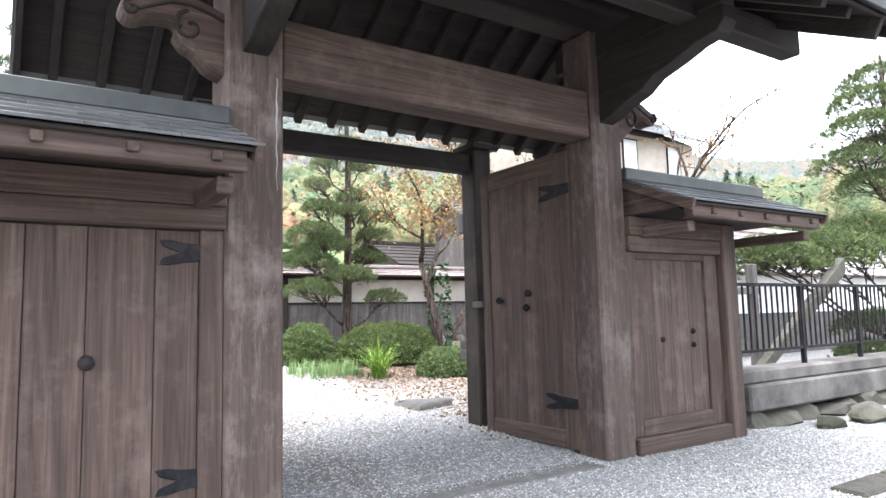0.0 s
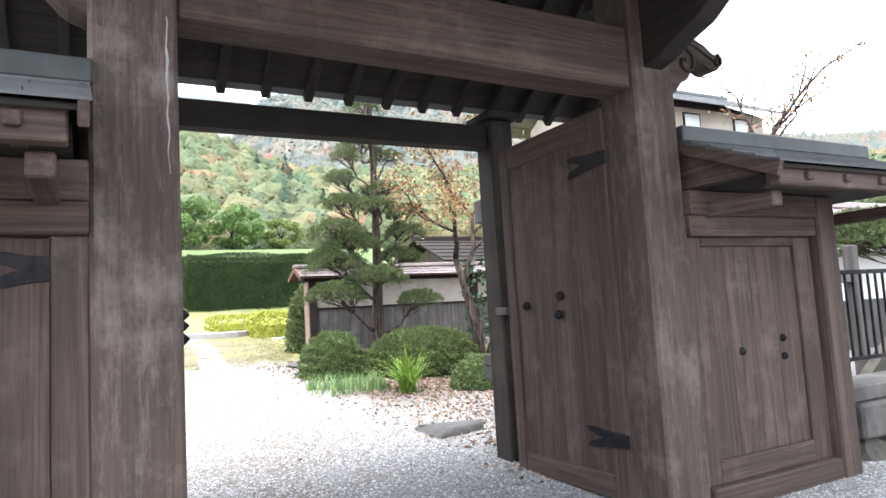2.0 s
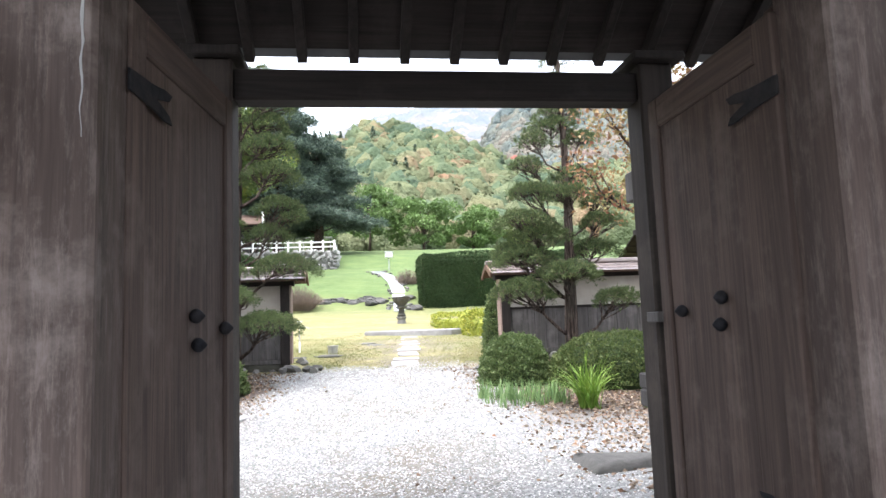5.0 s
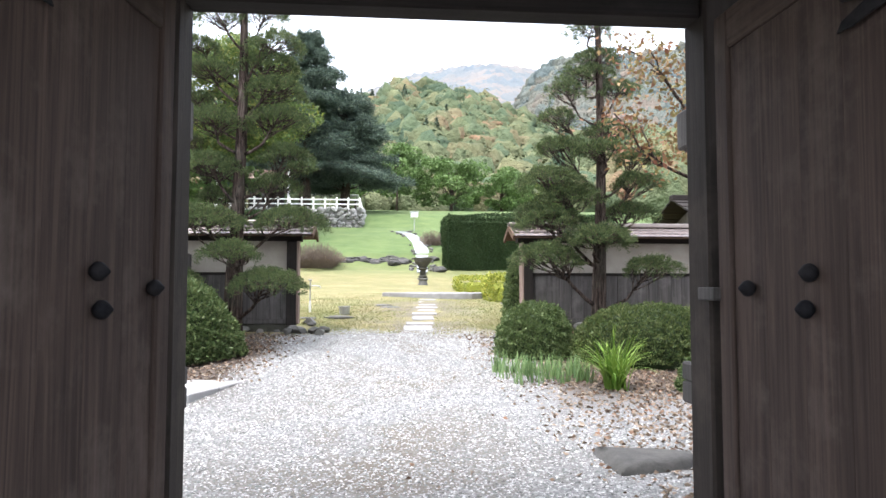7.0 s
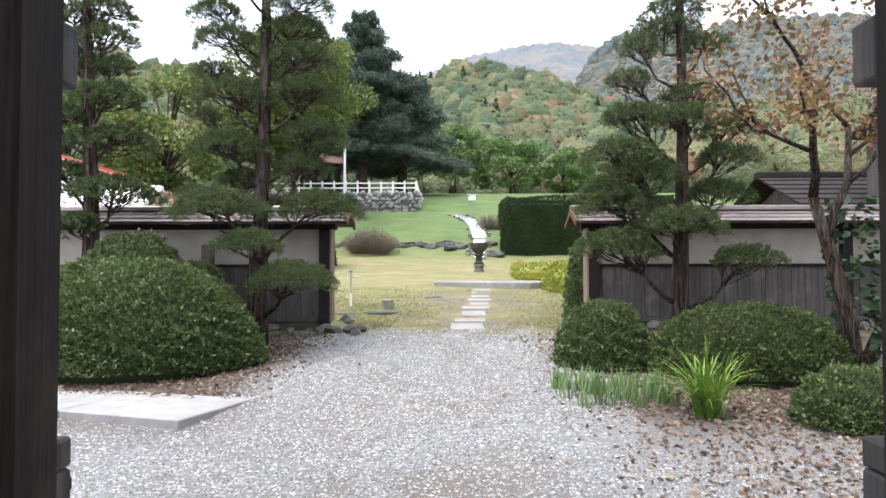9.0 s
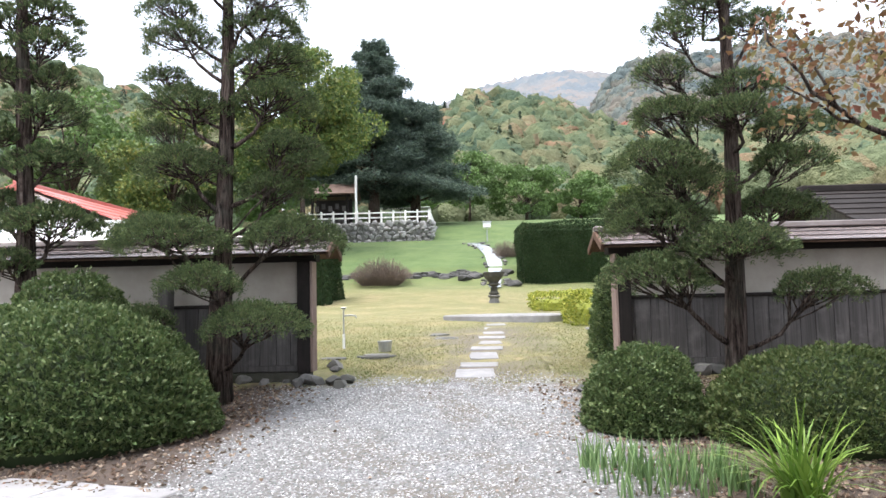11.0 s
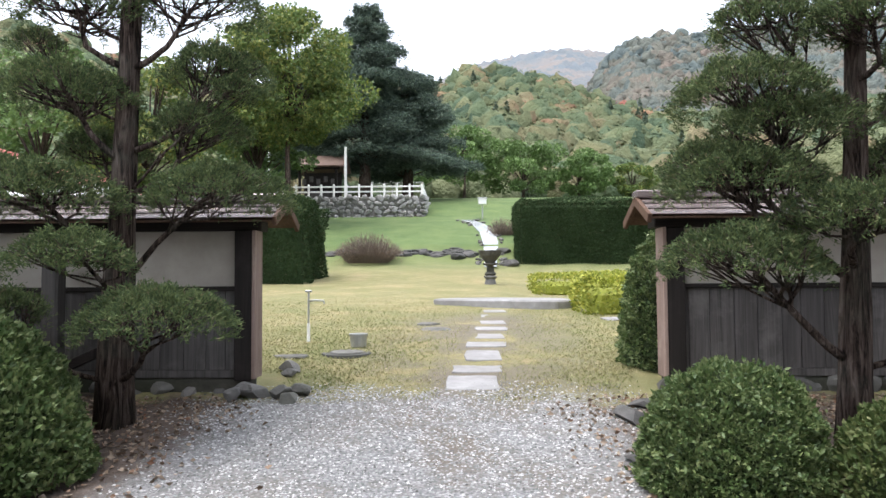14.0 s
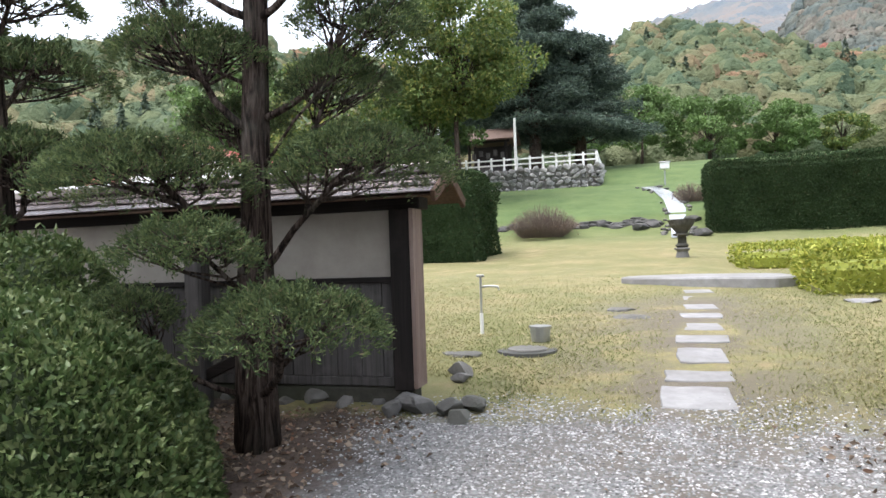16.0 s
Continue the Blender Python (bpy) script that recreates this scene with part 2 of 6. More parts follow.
LITTER = leafy("fallen_leaf", [(0.0, (0.085, 0.056, 0.040)), (0.35, (0.20, 0.145, 0.105)), (0.75, (0.33, 0.27, 0.21)), (1.0, (0.20, 0.105, 0.065))], 0.8, 2.0, 0.0, 0.1)
GRAVELMAT = leafy("gravel_chip", [(0.0, (0.07, 0.069, 0.068)), (0.35, (0.205, 0.220, 0.215)), (0.75, (0.335, 0.332, 0.33)), (1.0, (0.50, 0.495, 0.49))], 0.85, 1.0, 0.0, 0.0)
GRASSMAT = dry_grass("lawn_blade")


def forest_material(name, cell, stops, contrast, rough_bump=1.0):
    """Distant woods: each tree-sized patch takes its own hue, each leaf mass its own shade."""
    m, n, l, p = nodes(name)
    v = coords(n, l, (1, 1, 1))
    vo = n.new("ShaderNodeTexVoronoi")
    vo.inputs["Scale"].default_value = 1.0 / cell
    l.new(v, vo.inputs["Vector"])
    sep = n.new("ShaderNodeSeparateColor")
    l.new(vo.outputs["Color"], sep.inputs[0])
    stand = noise_tex(n, l, v, 0.22 / cell, 3, 0.6)
    f = calc(n, l, "ADD", calc(n, l, "MULTIPLY", sep.outputs[0], 0.55), calc(n, l, "MULTIPLY", calc(n, l, "SUBTRACT", stand, 0.28), 1.1), True)
    c = ramp(n, l, f, stops)
    geo = n.new("ShaderNodeNewGeometry")
    c = mix(n, l, calc(n, l, "MULTIPLY", geo.outputs["Random Per Island"], contrast), c, tuple(0.35 * x for x in stops[0][1]))
    l.new(c, p.inputs["Base Color"])
    p.inputs["Roughness"].default_value = 0.9
    p.inputs["Specular IOR Level"].default_value = 0.1
    bump(n, l, p, noise_tex(n, l, v, 3.0 / cell, 4, 0.7), rough_bump, cell * 0.25)
    return m


FOREST = forest_material("hill_forest", 6.0, [(0.0, (0.045, 0.075, 0.055)), (0.25, (0.075, 0.108, 0.064)), (0.5, (0.112, 0.138, 0.075)), (0.68, (0.15, 0.155, 0.084)), (0.80, (0.175, 0.145, 0.085)), (0.90, (0.225, 0.135, 0.085)), (0.97, (0.26, 0.10, 0.08))], 0.2)
# hill under the crowns, darkened so the gaps hold painted shade
SHADED_FLOOR = speckled("shaded_forest_floor", (0.030, 0.036, 0.022), (0.060, 0.064, 0.036), (0.050, 0.042, 0.028), 0.4, 0.95, 0.05, gloss=0.1)
SPIRE = leafy("hill_conifer", [(0.0, (0.055, 0.082, 0.060)), (1.0, (0.10, 0.13, 0.085))], 0.9, 0.1, 0.3, 0.0)
# ridge and far woods: distance haze put into paler, bluer leaf colours
HAZED_RIDGE_FOREST = forest_material("ridge_forest", 16.0, [(0.0, (0.085, 0.112, 0.125)), (0.3, (0.105, 0.128, 0.120)), (0.55, (0.135, 0.140, 0.118)), (0.75, (0.160, 0.140, 0.116)), (0.95, (0.175, 0.128, 0.108))], 0.25, 0.8)
HAZED_FAR_FOREST = forest_material("hazed_mountain_forest", 26.0, [(0.0, (0.125, 0.155, 0.185)), (0.4, (0.155, 0.175, 0.19)), (0.65, (0.19, 0.19, 0.19)), (0.9, (0.225, 0.20, 0.185))], 0.15, 0.6)


# ---- geometry helpers ----
def thing(name, at, label, category, group="", kind=""):
    ob = new(name)
    ob.location = at
    ob.empty_display_size = 0.1
    return tagged(ob, label, category, group, kind)


def link_mesh(name, me, material, parent=None, label=""):
    me.materials.append(material)
    ob = new(name, me)
    if parent is not None:
        ob.parent = parent
        if parent.type == "EMPTY":
            ob.matrix_parent_inverse = Matrix.Translation(parent.location).inverted()
    if label:
        ob["label"] = label
    return ob


def part(name, bm, material, parent=None, label="", smooth=False):
    me = bpy.data.meshes.new(name)
    bm.normal_update()
    bm.to_mesh(me)
    bm.free()
    if smooth:
        me.shade_smooth()
    return link_mesh(name, me, material, parent, label)


def box(x0, x1, y0, y1, z0, z1, b=0.012, bm=None):
    """A bevelled box as a bmesh (or added to one)."""
    own = bmesh.new()
    bmesh.ops.create_cube(own, size=1, matrix=Matrix.Translation(((x0 + x1) / 2, (y0 + y1) / 2, (z0 + z1) / 2)) @ Matrix.Diagonal((x1 - x0, y1 - y0, z1 - z0, 1)))
    if b:
        b = min(b, 0.3 * min(x1 - x0, y1 - y0, z1 - z0))
        bmesh.ops.bevel(own, geom=own.edges[:], offset=b, segments=1, affect="EDGES")
    if bm is None:
        return own
    tmp = bpy.data.meshes.new("tmp")
    own.to_mesh(tmp)
    own.free()
    bm.from_mesh(tmp)
    bpy.data.meshes.remove(tmp)
    return bm


def prism(profile, axis, a, b, bevel=0.008):
    """A profile extruded along an axis; profile points are the other two coordinates in order."""
    bm = bmesh.new()
    def at(p, t):
        return {"x": (t, p[0], p[1]), "y": (p[0], t, p[1]), "z": (p[0], p[1], t)}[axis]
    lo, hi = [bm.verts.new(at(p, a)) for p in profile], [bm.verts.new(at(p, b)) for p in profile]
    k = len(profile)
    bm.faces.new(lo), bm.faces.new(hi[::-1])
    for i in range(k):
        bm.faces.new((lo[i], hi[i], hi[(i + 1) % k], lo[(i + 1) % k]))
    bmesh.ops.recalc_face_normals(bm, faces=bm.faces[:])
    if bevel:
        bmesh.ops.bevel(bm, geom=bm.edges[:], offset=bevel, segments=1, affect="EDGES", clamp_overlap=True)
    return bm


def moved(bm, m):
    bmesh.ops.transform(bm, matrix=m, verts=bm.verts[:])
    return bm


def mesh_from(name, verts, faces):
    """Fast mesh of equal polygons from arrays."""
    verts, faces = np.asarray(verts, np.float32), np.asarray(faces, np.int32)
    me = bpy.data.meshes.new(name)
    k = faces.shape[1]
    me.vertices.add(len(verts)), me.loops.add(faces.size), me.polygons.add(len(faces))
    me.vertices.foreach_set("co", verts.ravel())
    me.loops.foreach_set("vertex_index", faces.ravel())
    me.polygons.foreach_set("loop_start", np.arange(0, faces.size, k, dtype=np.int32))
    me.update(calc_edges=True)
    me.validate()
    return me


def unit(v):
    return v / np.maximum(np.linalg.norm(v, axis=-1, keepdims=True), 1e-9)


def leaf_mesh(name, rng, centres, along, size, ratio=0.45, bend=0.25, spread=0.6):
    """Many single leaves: each a folded rhombus of two triangles that points along its own way."""
    n = len(centres)
    d = unit(along + rng.normal(0, spread, (n, 3)))
    side = unit(np.cross(d, rng.normal(0, 1, (n, 3))))
    up = np.cross(side, d)
    s = (size * rng.uniform(0.6, 1.3, n))[:, None]
    base, tip = centres - d * s * 0.5, centres + d * s * 0.5 - up * s * bend * 0.5
    a, b = centres + side * s * ratio * 0.5 + up * s * bend * 0.3, centres - side * s * ratio * 0.5 + up * s * bend * 0.3
    verts = np.stack([base, a, tip, b], 1).reshape(-1, 3)
    i = np.arange(n)[:, None] * 4
    return mesh_from(name, verts, np.concatenate([i + [0, 1, 2], i + [0, 2, 3]], 0))


def facing_leaves(name, rng, centres, normals, size):
    """Leaf masses that lie flat on a crown, facing out."""
    n = len(centres)
    nrm = unit(normals + rng.normal(0, 0.2, (n, 3)))
    d = unit(np.cross(nrm, rng.normal(0, 1, (n, 3))))
    q = np.cross(nrm, d)
    s = (size * rng.uniform(0.6, 1.3, n))[:, None]
    verts = np.stack([centres - d * s * 0.5, centres - q * s * 0.4 - nrm * s * 0.1, centres + d * s * 0.5 - nrm * s * 0.15, centres + q * s * 0.4], 1).reshape(-1, 3)
    i = np.arange(n)[:, None] * 4
    return mesh_from(name, verts, np.concatenate([i + [0, 1, 2], i + [0, 2, 3]], 0))


def tube(points, radii, sides=7, bm=None, rough=0.0, seed=0, flute=0.0):
    """A tapered limb along points."""
    own = bm or bmesh.new()
    rings, rr = [], random.Random(seed)
    pts = [Vector(p) for p in points]
    ribs = [1 + flute * (rr.random() - 0.5) for k in range(sides)]
    for i, (p, r) in enumerate(zip(pts, radii)):
        way = (pts[min(i + 1, len(pts) - 1)] - pts[max(i - 1, 0)]).normalized()
        u = way.cross(Vector((0.31, 0.9, 0.2))).normalized()
        w = way.cross(u)
        rings.append([own.verts.new(p + (u * math.cos(a) + w * math.sin(a)) * r * ribs[k] * (1 + rough * (rr.random() - 0.5))) for k, a in ((k, 2 * math.pi * k / sides) for k in range(sides))])
    for lo, hi in zip(rings, rings[1:]):
        for k in range(sides):
            own.faces.new((lo[k], lo[(k + 1) % sides], hi[(k + 1) % sides], hi[k]))
    own.faces.new(rings[-1])
    own.faces.new(rings[0][::-1])
    return own


def rock(x, y, z, sx, sy, sz, seed, detail=2, turn=0.0):
    bm = bmesh.new()
    bmesh.ops.create_icosphere(bm, subdivisions=detail, radius=1)
    o = Vector((seed * 7.3, seed * 3.1, seed * 1.7))
    rk = random.Random(seed)
    cuts = [(Vector((rk.gauss(0, 1), rk.gauss(0, 1), rk.gauss(0, 0.7))).normalized(), rk.uniform(0.45, 0.78)) for q in range(10)] + [(Vector((rk.uniform(-0.2, 0.2), rk.uniform(-0.2, 0.2), 1)).normalized(), rk.uniform(0.6, 0.8))]
    for v in bm.verts:
        k = 1 + 0.35 * noise.noise(v.co * 1.3 + o) + 0.12 * noise.noise(v.co * 3.5 + o)
        c = v.co * k
        for d, lim in cuts:
            over = c.dot(d) - lim
            if over > 0:
                c -= d * over * 0.92
        v.co = c
    return moved(bm, Matrix.Translation((x, y, z)) @ Matrix.Rotation(turn, 4, "Z") @ Matrix.Diagonal((sx, sy, sz, 1)))


# ---- the ground ----
PROFILE = [(-60, -0.5), (0, 0.22), (4.2, 0.37), (8, 0.55), (10.5, 0.72), (12.5, 0.90), (15, 1.12), (17, 1.30), (23.4, 1.55), (27, 1.68), (30, 1.85), (36, 2.3), (40.6, 2.8),
           (42.2, 3.3), (43.4, 3.85), (50, 5.4), (56, 6.5), (62, 8.2), (75, 10.2), (120, 14.0), (300, 22.0), (3000, 60.0)]
PY, PZ = [a for a, b in PROFILE], [b for a, b in PROFILE]


def ground_z(y):
    return float(np.interp(y, PY, PZ))


def grid_sheet(name, xs, ys, height):
    X, Y = np.meshgrid(xs, ys)
    Z = height(X, Y)
    verts = np.stack([X, Y, Z], -1).reshape(-1, 3)
    nx, ny = len(xs), len(ys)
    i = (np.arange(ny - 1)[:, None] * nx + np.arange(nx - 1)[None, :]).reshape(-1, 1)
    return mesh_from(name, verts, i + [0, 1, nx + 1, nx])


def ground_material():
    m, n, l, p = nodes("garden_ground")
    v = coords(n, l, (1, 1, 1))
    sep = n.new("ShaderNodeSeparateXYZ")
    l.new(v, sep.inputs[0])
    edge = noise_tex(n, l, v, 1.1, 5, 0.7)
    chip = n.new("ShaderNodeTexVoronoi")
    chip.inputs["Scale"].default_value = 34
    l.new(v, chip.inputs["Vector"])
    gravel = ramp(n, l, noise_tex(n, l, v, 42, 5, 0.75), [(0.25, (0.085, 0.086, 0.088)), (0.5, (0.215, 0.216, 0.218)), (0.78, (0.385, 0.386, 0.388))])
    gravel = mix(n, l, 0.6, gravel, ramp(n, l, chip.outputs["Distance"], [(0.1, (0.75, 0.75, 0.75)), (0.6, (0.2, 0.2, 0.2))]), "SOFT_LIGHT")
    dirt = ramp(n, l, noise_tex(n, l, v, 14, 6, 0.7), [(0.3, (0.040, 0.029, 0.023)), (0.7, (0.115, 0.084, 0.065))])
    grass = ramp(n, l, noise_tex(n, l, v, 0.55, 5, 0.6), [(0.36, (0.105, 0.135, 0.044)), (0.5, (0.20, 0.20, 0.080)), (0.64, (0.275, 0.243, 0.118))])
    grass = mix(n, l, ramp(n, l, noise_tex(n, l, v, 30, 4, 0.7), [(0.35, (0, 0, 0)), (0.75, (0.6, 0.6, 0.6))]), grass, (0.13, 0.125, 0.06))
    grass = mix(n, l, ramp(n, l, noise_tex(n, l, v, 1.7, 6, 0.7), [(0.48, (0, 0, 0)), (0.62, (0.85, 0.85, 0.85))]), grass, (0.125, 0.155, 0.05))
    grass = mix(n, l, ramp(n, l, noise_tex(n, l, v, 5.0, 5, 0.7), [(0.56, (0, 0, 0)), (0.7, (0.5, 0.5, 0.5))]), grass, (0.20, 0.165, 0.10))
    grass = mix(n, l, ramp(n, l, noise_tex(n, l, v, 11.0, 6, 0.75), [(0.44, (0, 0, 0)), (0.62, (0.6, 0.6, 0.6))]), grass, (0.13, 0.115, 0.06))
    grass = mix(n, l, ramp(n, l, noise_tex(n, l, v, 70.0, 3, 0.7), [(0.45, (0, 0, 0)), (0.6, (0.5, 0.5, 0.5))]), grass, (0.42, 0.38, 0.20))
    grass = mix(n, l, calc(n, l, "MULTIPLY", calc(n, l, "SUBTRACT", calc(n, l, "SUBTRACT", 19.5, sep.outputs["Y"]), calc(n, l, "MULTIPLY", edge, 2.0)), 0.22, True), grass, ramp(n, l, noise_tex(n, l, v, 2.6, 6, 0.75), [(0.36, (0.115, 0.14, 0.045)), (0.52, (0.20, 0.195, 0.08)), (0.66, (0.25, 0.21, 0.115))]))
    grass = mix(n, l, ramp(n, l, noise_tex(n, l, v, 0.9, 7, 0.8), [(0.40, (0, 0, 0)), (0.60, (0.9, 0.9, 0.9))]), grass, (0.135, 0.15, 0.05))
    grass = mix(n, l, 1.0, grass, (1.03, 0.93, 0.98), "MULTIPLY")
    green = ramp(n, l, noise_tex(n, l, v, 0.7, 5, 0.65), [(0.3, (0.052, 0.096, 0.024)), (0.7, (0.110, 0.152, 0.048))])
    far = calc(n, l, "DIVIDE", calc(n, l, "SUBTRACT", sep.outputs["Y"], 36.0), 8.0, True)
    grass = mix(n, l, far, grass, green)
    # side beds of bare earth, wider where the shrubs stand
    side = calc(n, l, "ABSOLUTE", calc(n, l, "SUBTRACT", sep.outputs["X"], 2.9), 0)
    side = calc(n, l, "ADD", side, calc(n, l, "MULTIPLY", calc(n, l, "MAXIMUM", calc(n, l, "SUBTRACT", sep.outputs["Y"], 12.0), 0.0), 0.1))
    bed = calc(n, l, "MULTIPLY", calc(n, l, "SUBTRACT", calc(n, l, "ADD", side, calc(n, l, "MULTIPLY", edge, 1.2)), 2.2), 2.2, True)
    bed = calc(n, l, "MULTIPLY", bed, calc(n, l, "MULTIPLY", calc(n, l, "SUBTRACT", sep.outputs["Y"], 9.2), 0.8, True), True)
    near = mix(n, l, bed, gravel, dirt)
    lawn = calc(n, l, "MULTIPLY", calc(n, l, "SUBTRACT", calc(n, l, "ADD", sep.outputs["Y"], calc(n, l, "MULTIPLY", edge, 2.6)), 15.45), 2.5, True)
    col = mix(n, l, lawn, near, grass)
    # worn earth either side of the stepping stones
    path = calc(n, l, "SUBTRACT", 1.0, calc(n, l, "MULTIPLY", calc(n, l, "ABSOLUTE", calc(n, l, "SUBTRACT", calc(n, l, "ADD", sep.outputs["X"], calc(n, l, "MULTIPLY", sep.outputs["Y"], -0.09)), 2.05), 0), 0.5), True)
    patch = calc(n, l, "MULTIPLY", path, ramp(n, l, noise_tex(n, l, v, 0.9, 5, 0.7), [(0.40, (0, 0, 0)), (0.54, (0.95, 0.95, 0.95))]), True)
    patch = calc(n, l, "MULTIPLY", patch, calc(n, l, "MULTIPLY", calc(n, l, "SUBTRACT", 22.0, sep.outputs["Y"]), 0.5, True), True)
    col = mix(n, l, patch, col, (0.125, 0.105, 0.085))
    l.new(col, p.inputs["Base Color"])
    p.inputs["Roughness"].default_value = 0.95
    bump(n, l, p, noise_tex(n, l, v, 40, 5, 0.7), 0.8, 0.02)
    return m


def ground_height(X, Y):
    Z = np.interp(Y, PY, PZ)
    near = np.clip(1 - np.abs(Y - 10) / 60, 0, 1)
    return Z + near * 0.02 * (np.sin(X * 1.7 + 0.6 * np.sin(Y)) * np.sin(Y * 1.3)) * np.clip((Y - 7) / 4, 0, 1) \
        - np.clip((X - 4.6) / 1.2, 0, 1) * np.clip((Y - 26) / 3, 0, 1) * np.clip((41.5 - Y) / 2, 0, 1) * 0.12


xs = np.concatenate([[-3000, -1200, -500, -200, -90], np.linspace(-40, 46, 173), [90, 200, 500, 1200, 3000]])
ys = np.concatenate([[-3000, -900, -300, -100, -40], np.linspace(-12, 64, 305), [70, 80, 95, 120, 170, 300, 600, 1200, 3000]])
ground = link_mesh("ground", grid_sheet("ground", xs, ys, ground_height), ground_material())
ground.data.shade_smooth()
tagged(ground, "pale gravel forecourt turning into earth beds and lawn", "ground", kind="structure")

# ---- the gate ----
GF = 0.36   # ground at the gate
gate = thing("gate", (3.0, 4.4, GF), "weathered dark timber roofed gate with its doors open", "gate")
POSTS = [(1.21, 1.60), (4.61, 5.00)]
for x0, x1 in POSTS:
    part("main_post", box(x0, x1, 4.33, 4.70, GF - 0.05, 4.40, 0.02), POSTWOOD, gate)
part("lintel", prism([(1.60, 3.395), (4.61, 3.35), (4.61, 3.80), (1.60, 3.82)], "y", 4.36, 4.66, 0.02), WOOD["x"], gate)
# upper beam is darker than the lintel: roof shade put into its colour
part("upper_beam", box(0.35, 6.05, 4.37, 4.67, 4.40, 4.64, 0.02), DARK_SHADE_WOOD["x"], gate)
for x0, x1 in ((1.50, 1.757), (4.593, 4.85)):
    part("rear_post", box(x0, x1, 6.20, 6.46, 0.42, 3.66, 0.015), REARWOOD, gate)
    part("post_cap", box(x0 - 0.06, x1 + 0.06, 6.12, 6.54, 3.66, 3.72, 0.008), DARK_SHADE_WOOD["z"], gate)
    xm = (x0 + x1) / 2
    xs0 = 1.60 if x0 < 3 else 4.60
    part("tie_stub", box(xs0, xs0 + 0.13, 6.44, 6.60, 2.70, 2.93, 0.012), PLANK, gate)
    part("tie_stub", box(xs0, xs0 + 0.13, 6.44, 6.59, 1.32, 1.43, 0.012), PLANK, gate)
    part("tie_stub", box(xs0, xs0 + 0.13, 6.44, 6.59, 1.19, 1.315, 0.012), PLANK, gate)
    part("wedge", box(xs0 + 0.04, xs0 + 0.11, 6.58, 6.63, 1.22, 1.27, 0.006), DARK_SHADE_WOOD["y"], gate)
    part("wedge", box(xs0 + 0.04, xs0 + 0.11, 6.59, 6.64, 2.84, 2.89, 0.006), DARK_SHADE_WOOD["y"], gate)
part("rear_beam", box(1.757, 4.593, 6.24, 6.42, 3.385, 3.60, 0.012), DARK_SHADE_WOOD["x"], gate)
# bracket arms with a curved underside that carry the front purlin; roof shade in their colour
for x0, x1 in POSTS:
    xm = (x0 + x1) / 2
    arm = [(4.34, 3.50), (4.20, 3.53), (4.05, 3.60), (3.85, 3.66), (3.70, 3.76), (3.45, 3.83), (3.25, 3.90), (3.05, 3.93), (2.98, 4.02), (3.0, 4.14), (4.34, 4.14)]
    part("bracket_arm", prism(arm, "x", xm - 0.09, xm + 0.09), DARK_SHADE_WOOD["y"], gate)
    part("cross_arm", box(xm - 0.10, xm + 0.10, 3.0, 4.9, 4.14, 4.38, 0.012), DARK_SHADE_WOOD["y"], gate)
part("front_purlin", box(0.30, 6.30, 3.22, 3.42, 4.10, 4.34, 0.015), DARK_SHADE_WOOD["x"], gate)
part("ridge_beam", box(0.30, 6.30, 4.48, 4.68, 4.78, 5.0, 0.015), DARK_SHADE_WOOD["x"], gate)
RIDGE_Y, RIDGE_Z = 4.58, 5.06
FRONT_Y, FRONT_Z, BACK_Y, BACK_Z = 2.45, 3.98, 6.53, 3.755


def slope_bar(x0, x1, ya, za, yb, zb, thick, material, name, parent, lift=0.0):
    n = Vector((0, -(zb - za), yb - ya)).normalized()
    if n.z < 0:
        n = -n
    a, b = Vector((0, ya, za)) + n * lift, Vector((0, yb, zb)) + n * lift
    prof = [(a.y, a.z), (b.y, b.z), (b.y + n.y * thick, b.z + n.z * thick), (a.y + n.y * thick, a.z + n.z * thick)]
    return part(name, prism(prof, "x", x0, x1, 0.006), material, parent)


# rafters and boarding carry the underside's shade in their dark colour
x = 0.334
while x < 6.6:
    slope_bar(x - 0.035, x + 0.035, BACK_Y, BACK_Z, RIDGE_Y, RIDGE_Z, 0.09, DARK_SHADE_WOOD["y"], "rafter", gate)
    slope_bar(x - 0.035, x + 0.035, FRONT_Y, FRONT_Z, RIDGE_Y, RIDGE_Z, 0.09, DARK_SHADE_WOOD["y"], "rafter", gate)
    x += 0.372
slope_bar(0.08, 6.62, BACK_Y - 0.05, BACK_Z + 0.033, RIDGE_Y, RIDGE_Z, 0.03, DARK_SHADE_WOOD["x"], "roof_boarding", gate, 0.09)
slope_bar(0.08, 6.62, FRONT_Y - 0.05, FRONT_Z - 0.03, RIDGE_Y, RIDGE_Z, 0.03, DARK_SHADE_WOOD["x"], "roof_boarding", gate, 0.09)
slope_bar(0.02, 6.68, BACK_Y + 0.03, BACK_Z - 0.02, RIDGE_Y - 0.03, RIDGE_Z, 0.07, SHINGLE, "roof_covering", gate, 0.125)
slope_bar(0.02, 6.68, FRONT_Y - 0.12, FRONT_Z - 0.05, RIDGE_Y + 0.03, RIDGE_Z, 0.07, SHINGLE, "roof_covering", gate, 0.125)
for x0 in (0.04, 5.90):
    slope_bar(x0, x0 + 0.055, BACK_Y + 0.06, BACK_Z - 0.03, RIDGE_Y, RIDGE_Z - 0.03, 0.20, DARK_SHADE_WOOD["y"], "bargeboard", gate, -0.08)
    slope_bar(x0, x0 + 0.055, FRONT_Y - 0.06, FRONT_Z - 0.03, RIDGE_Y, RIDGE_Z - 0.03, 0.20, DARK_SHADE_WOOD["y"], "bargeboard", gate, -0.08)
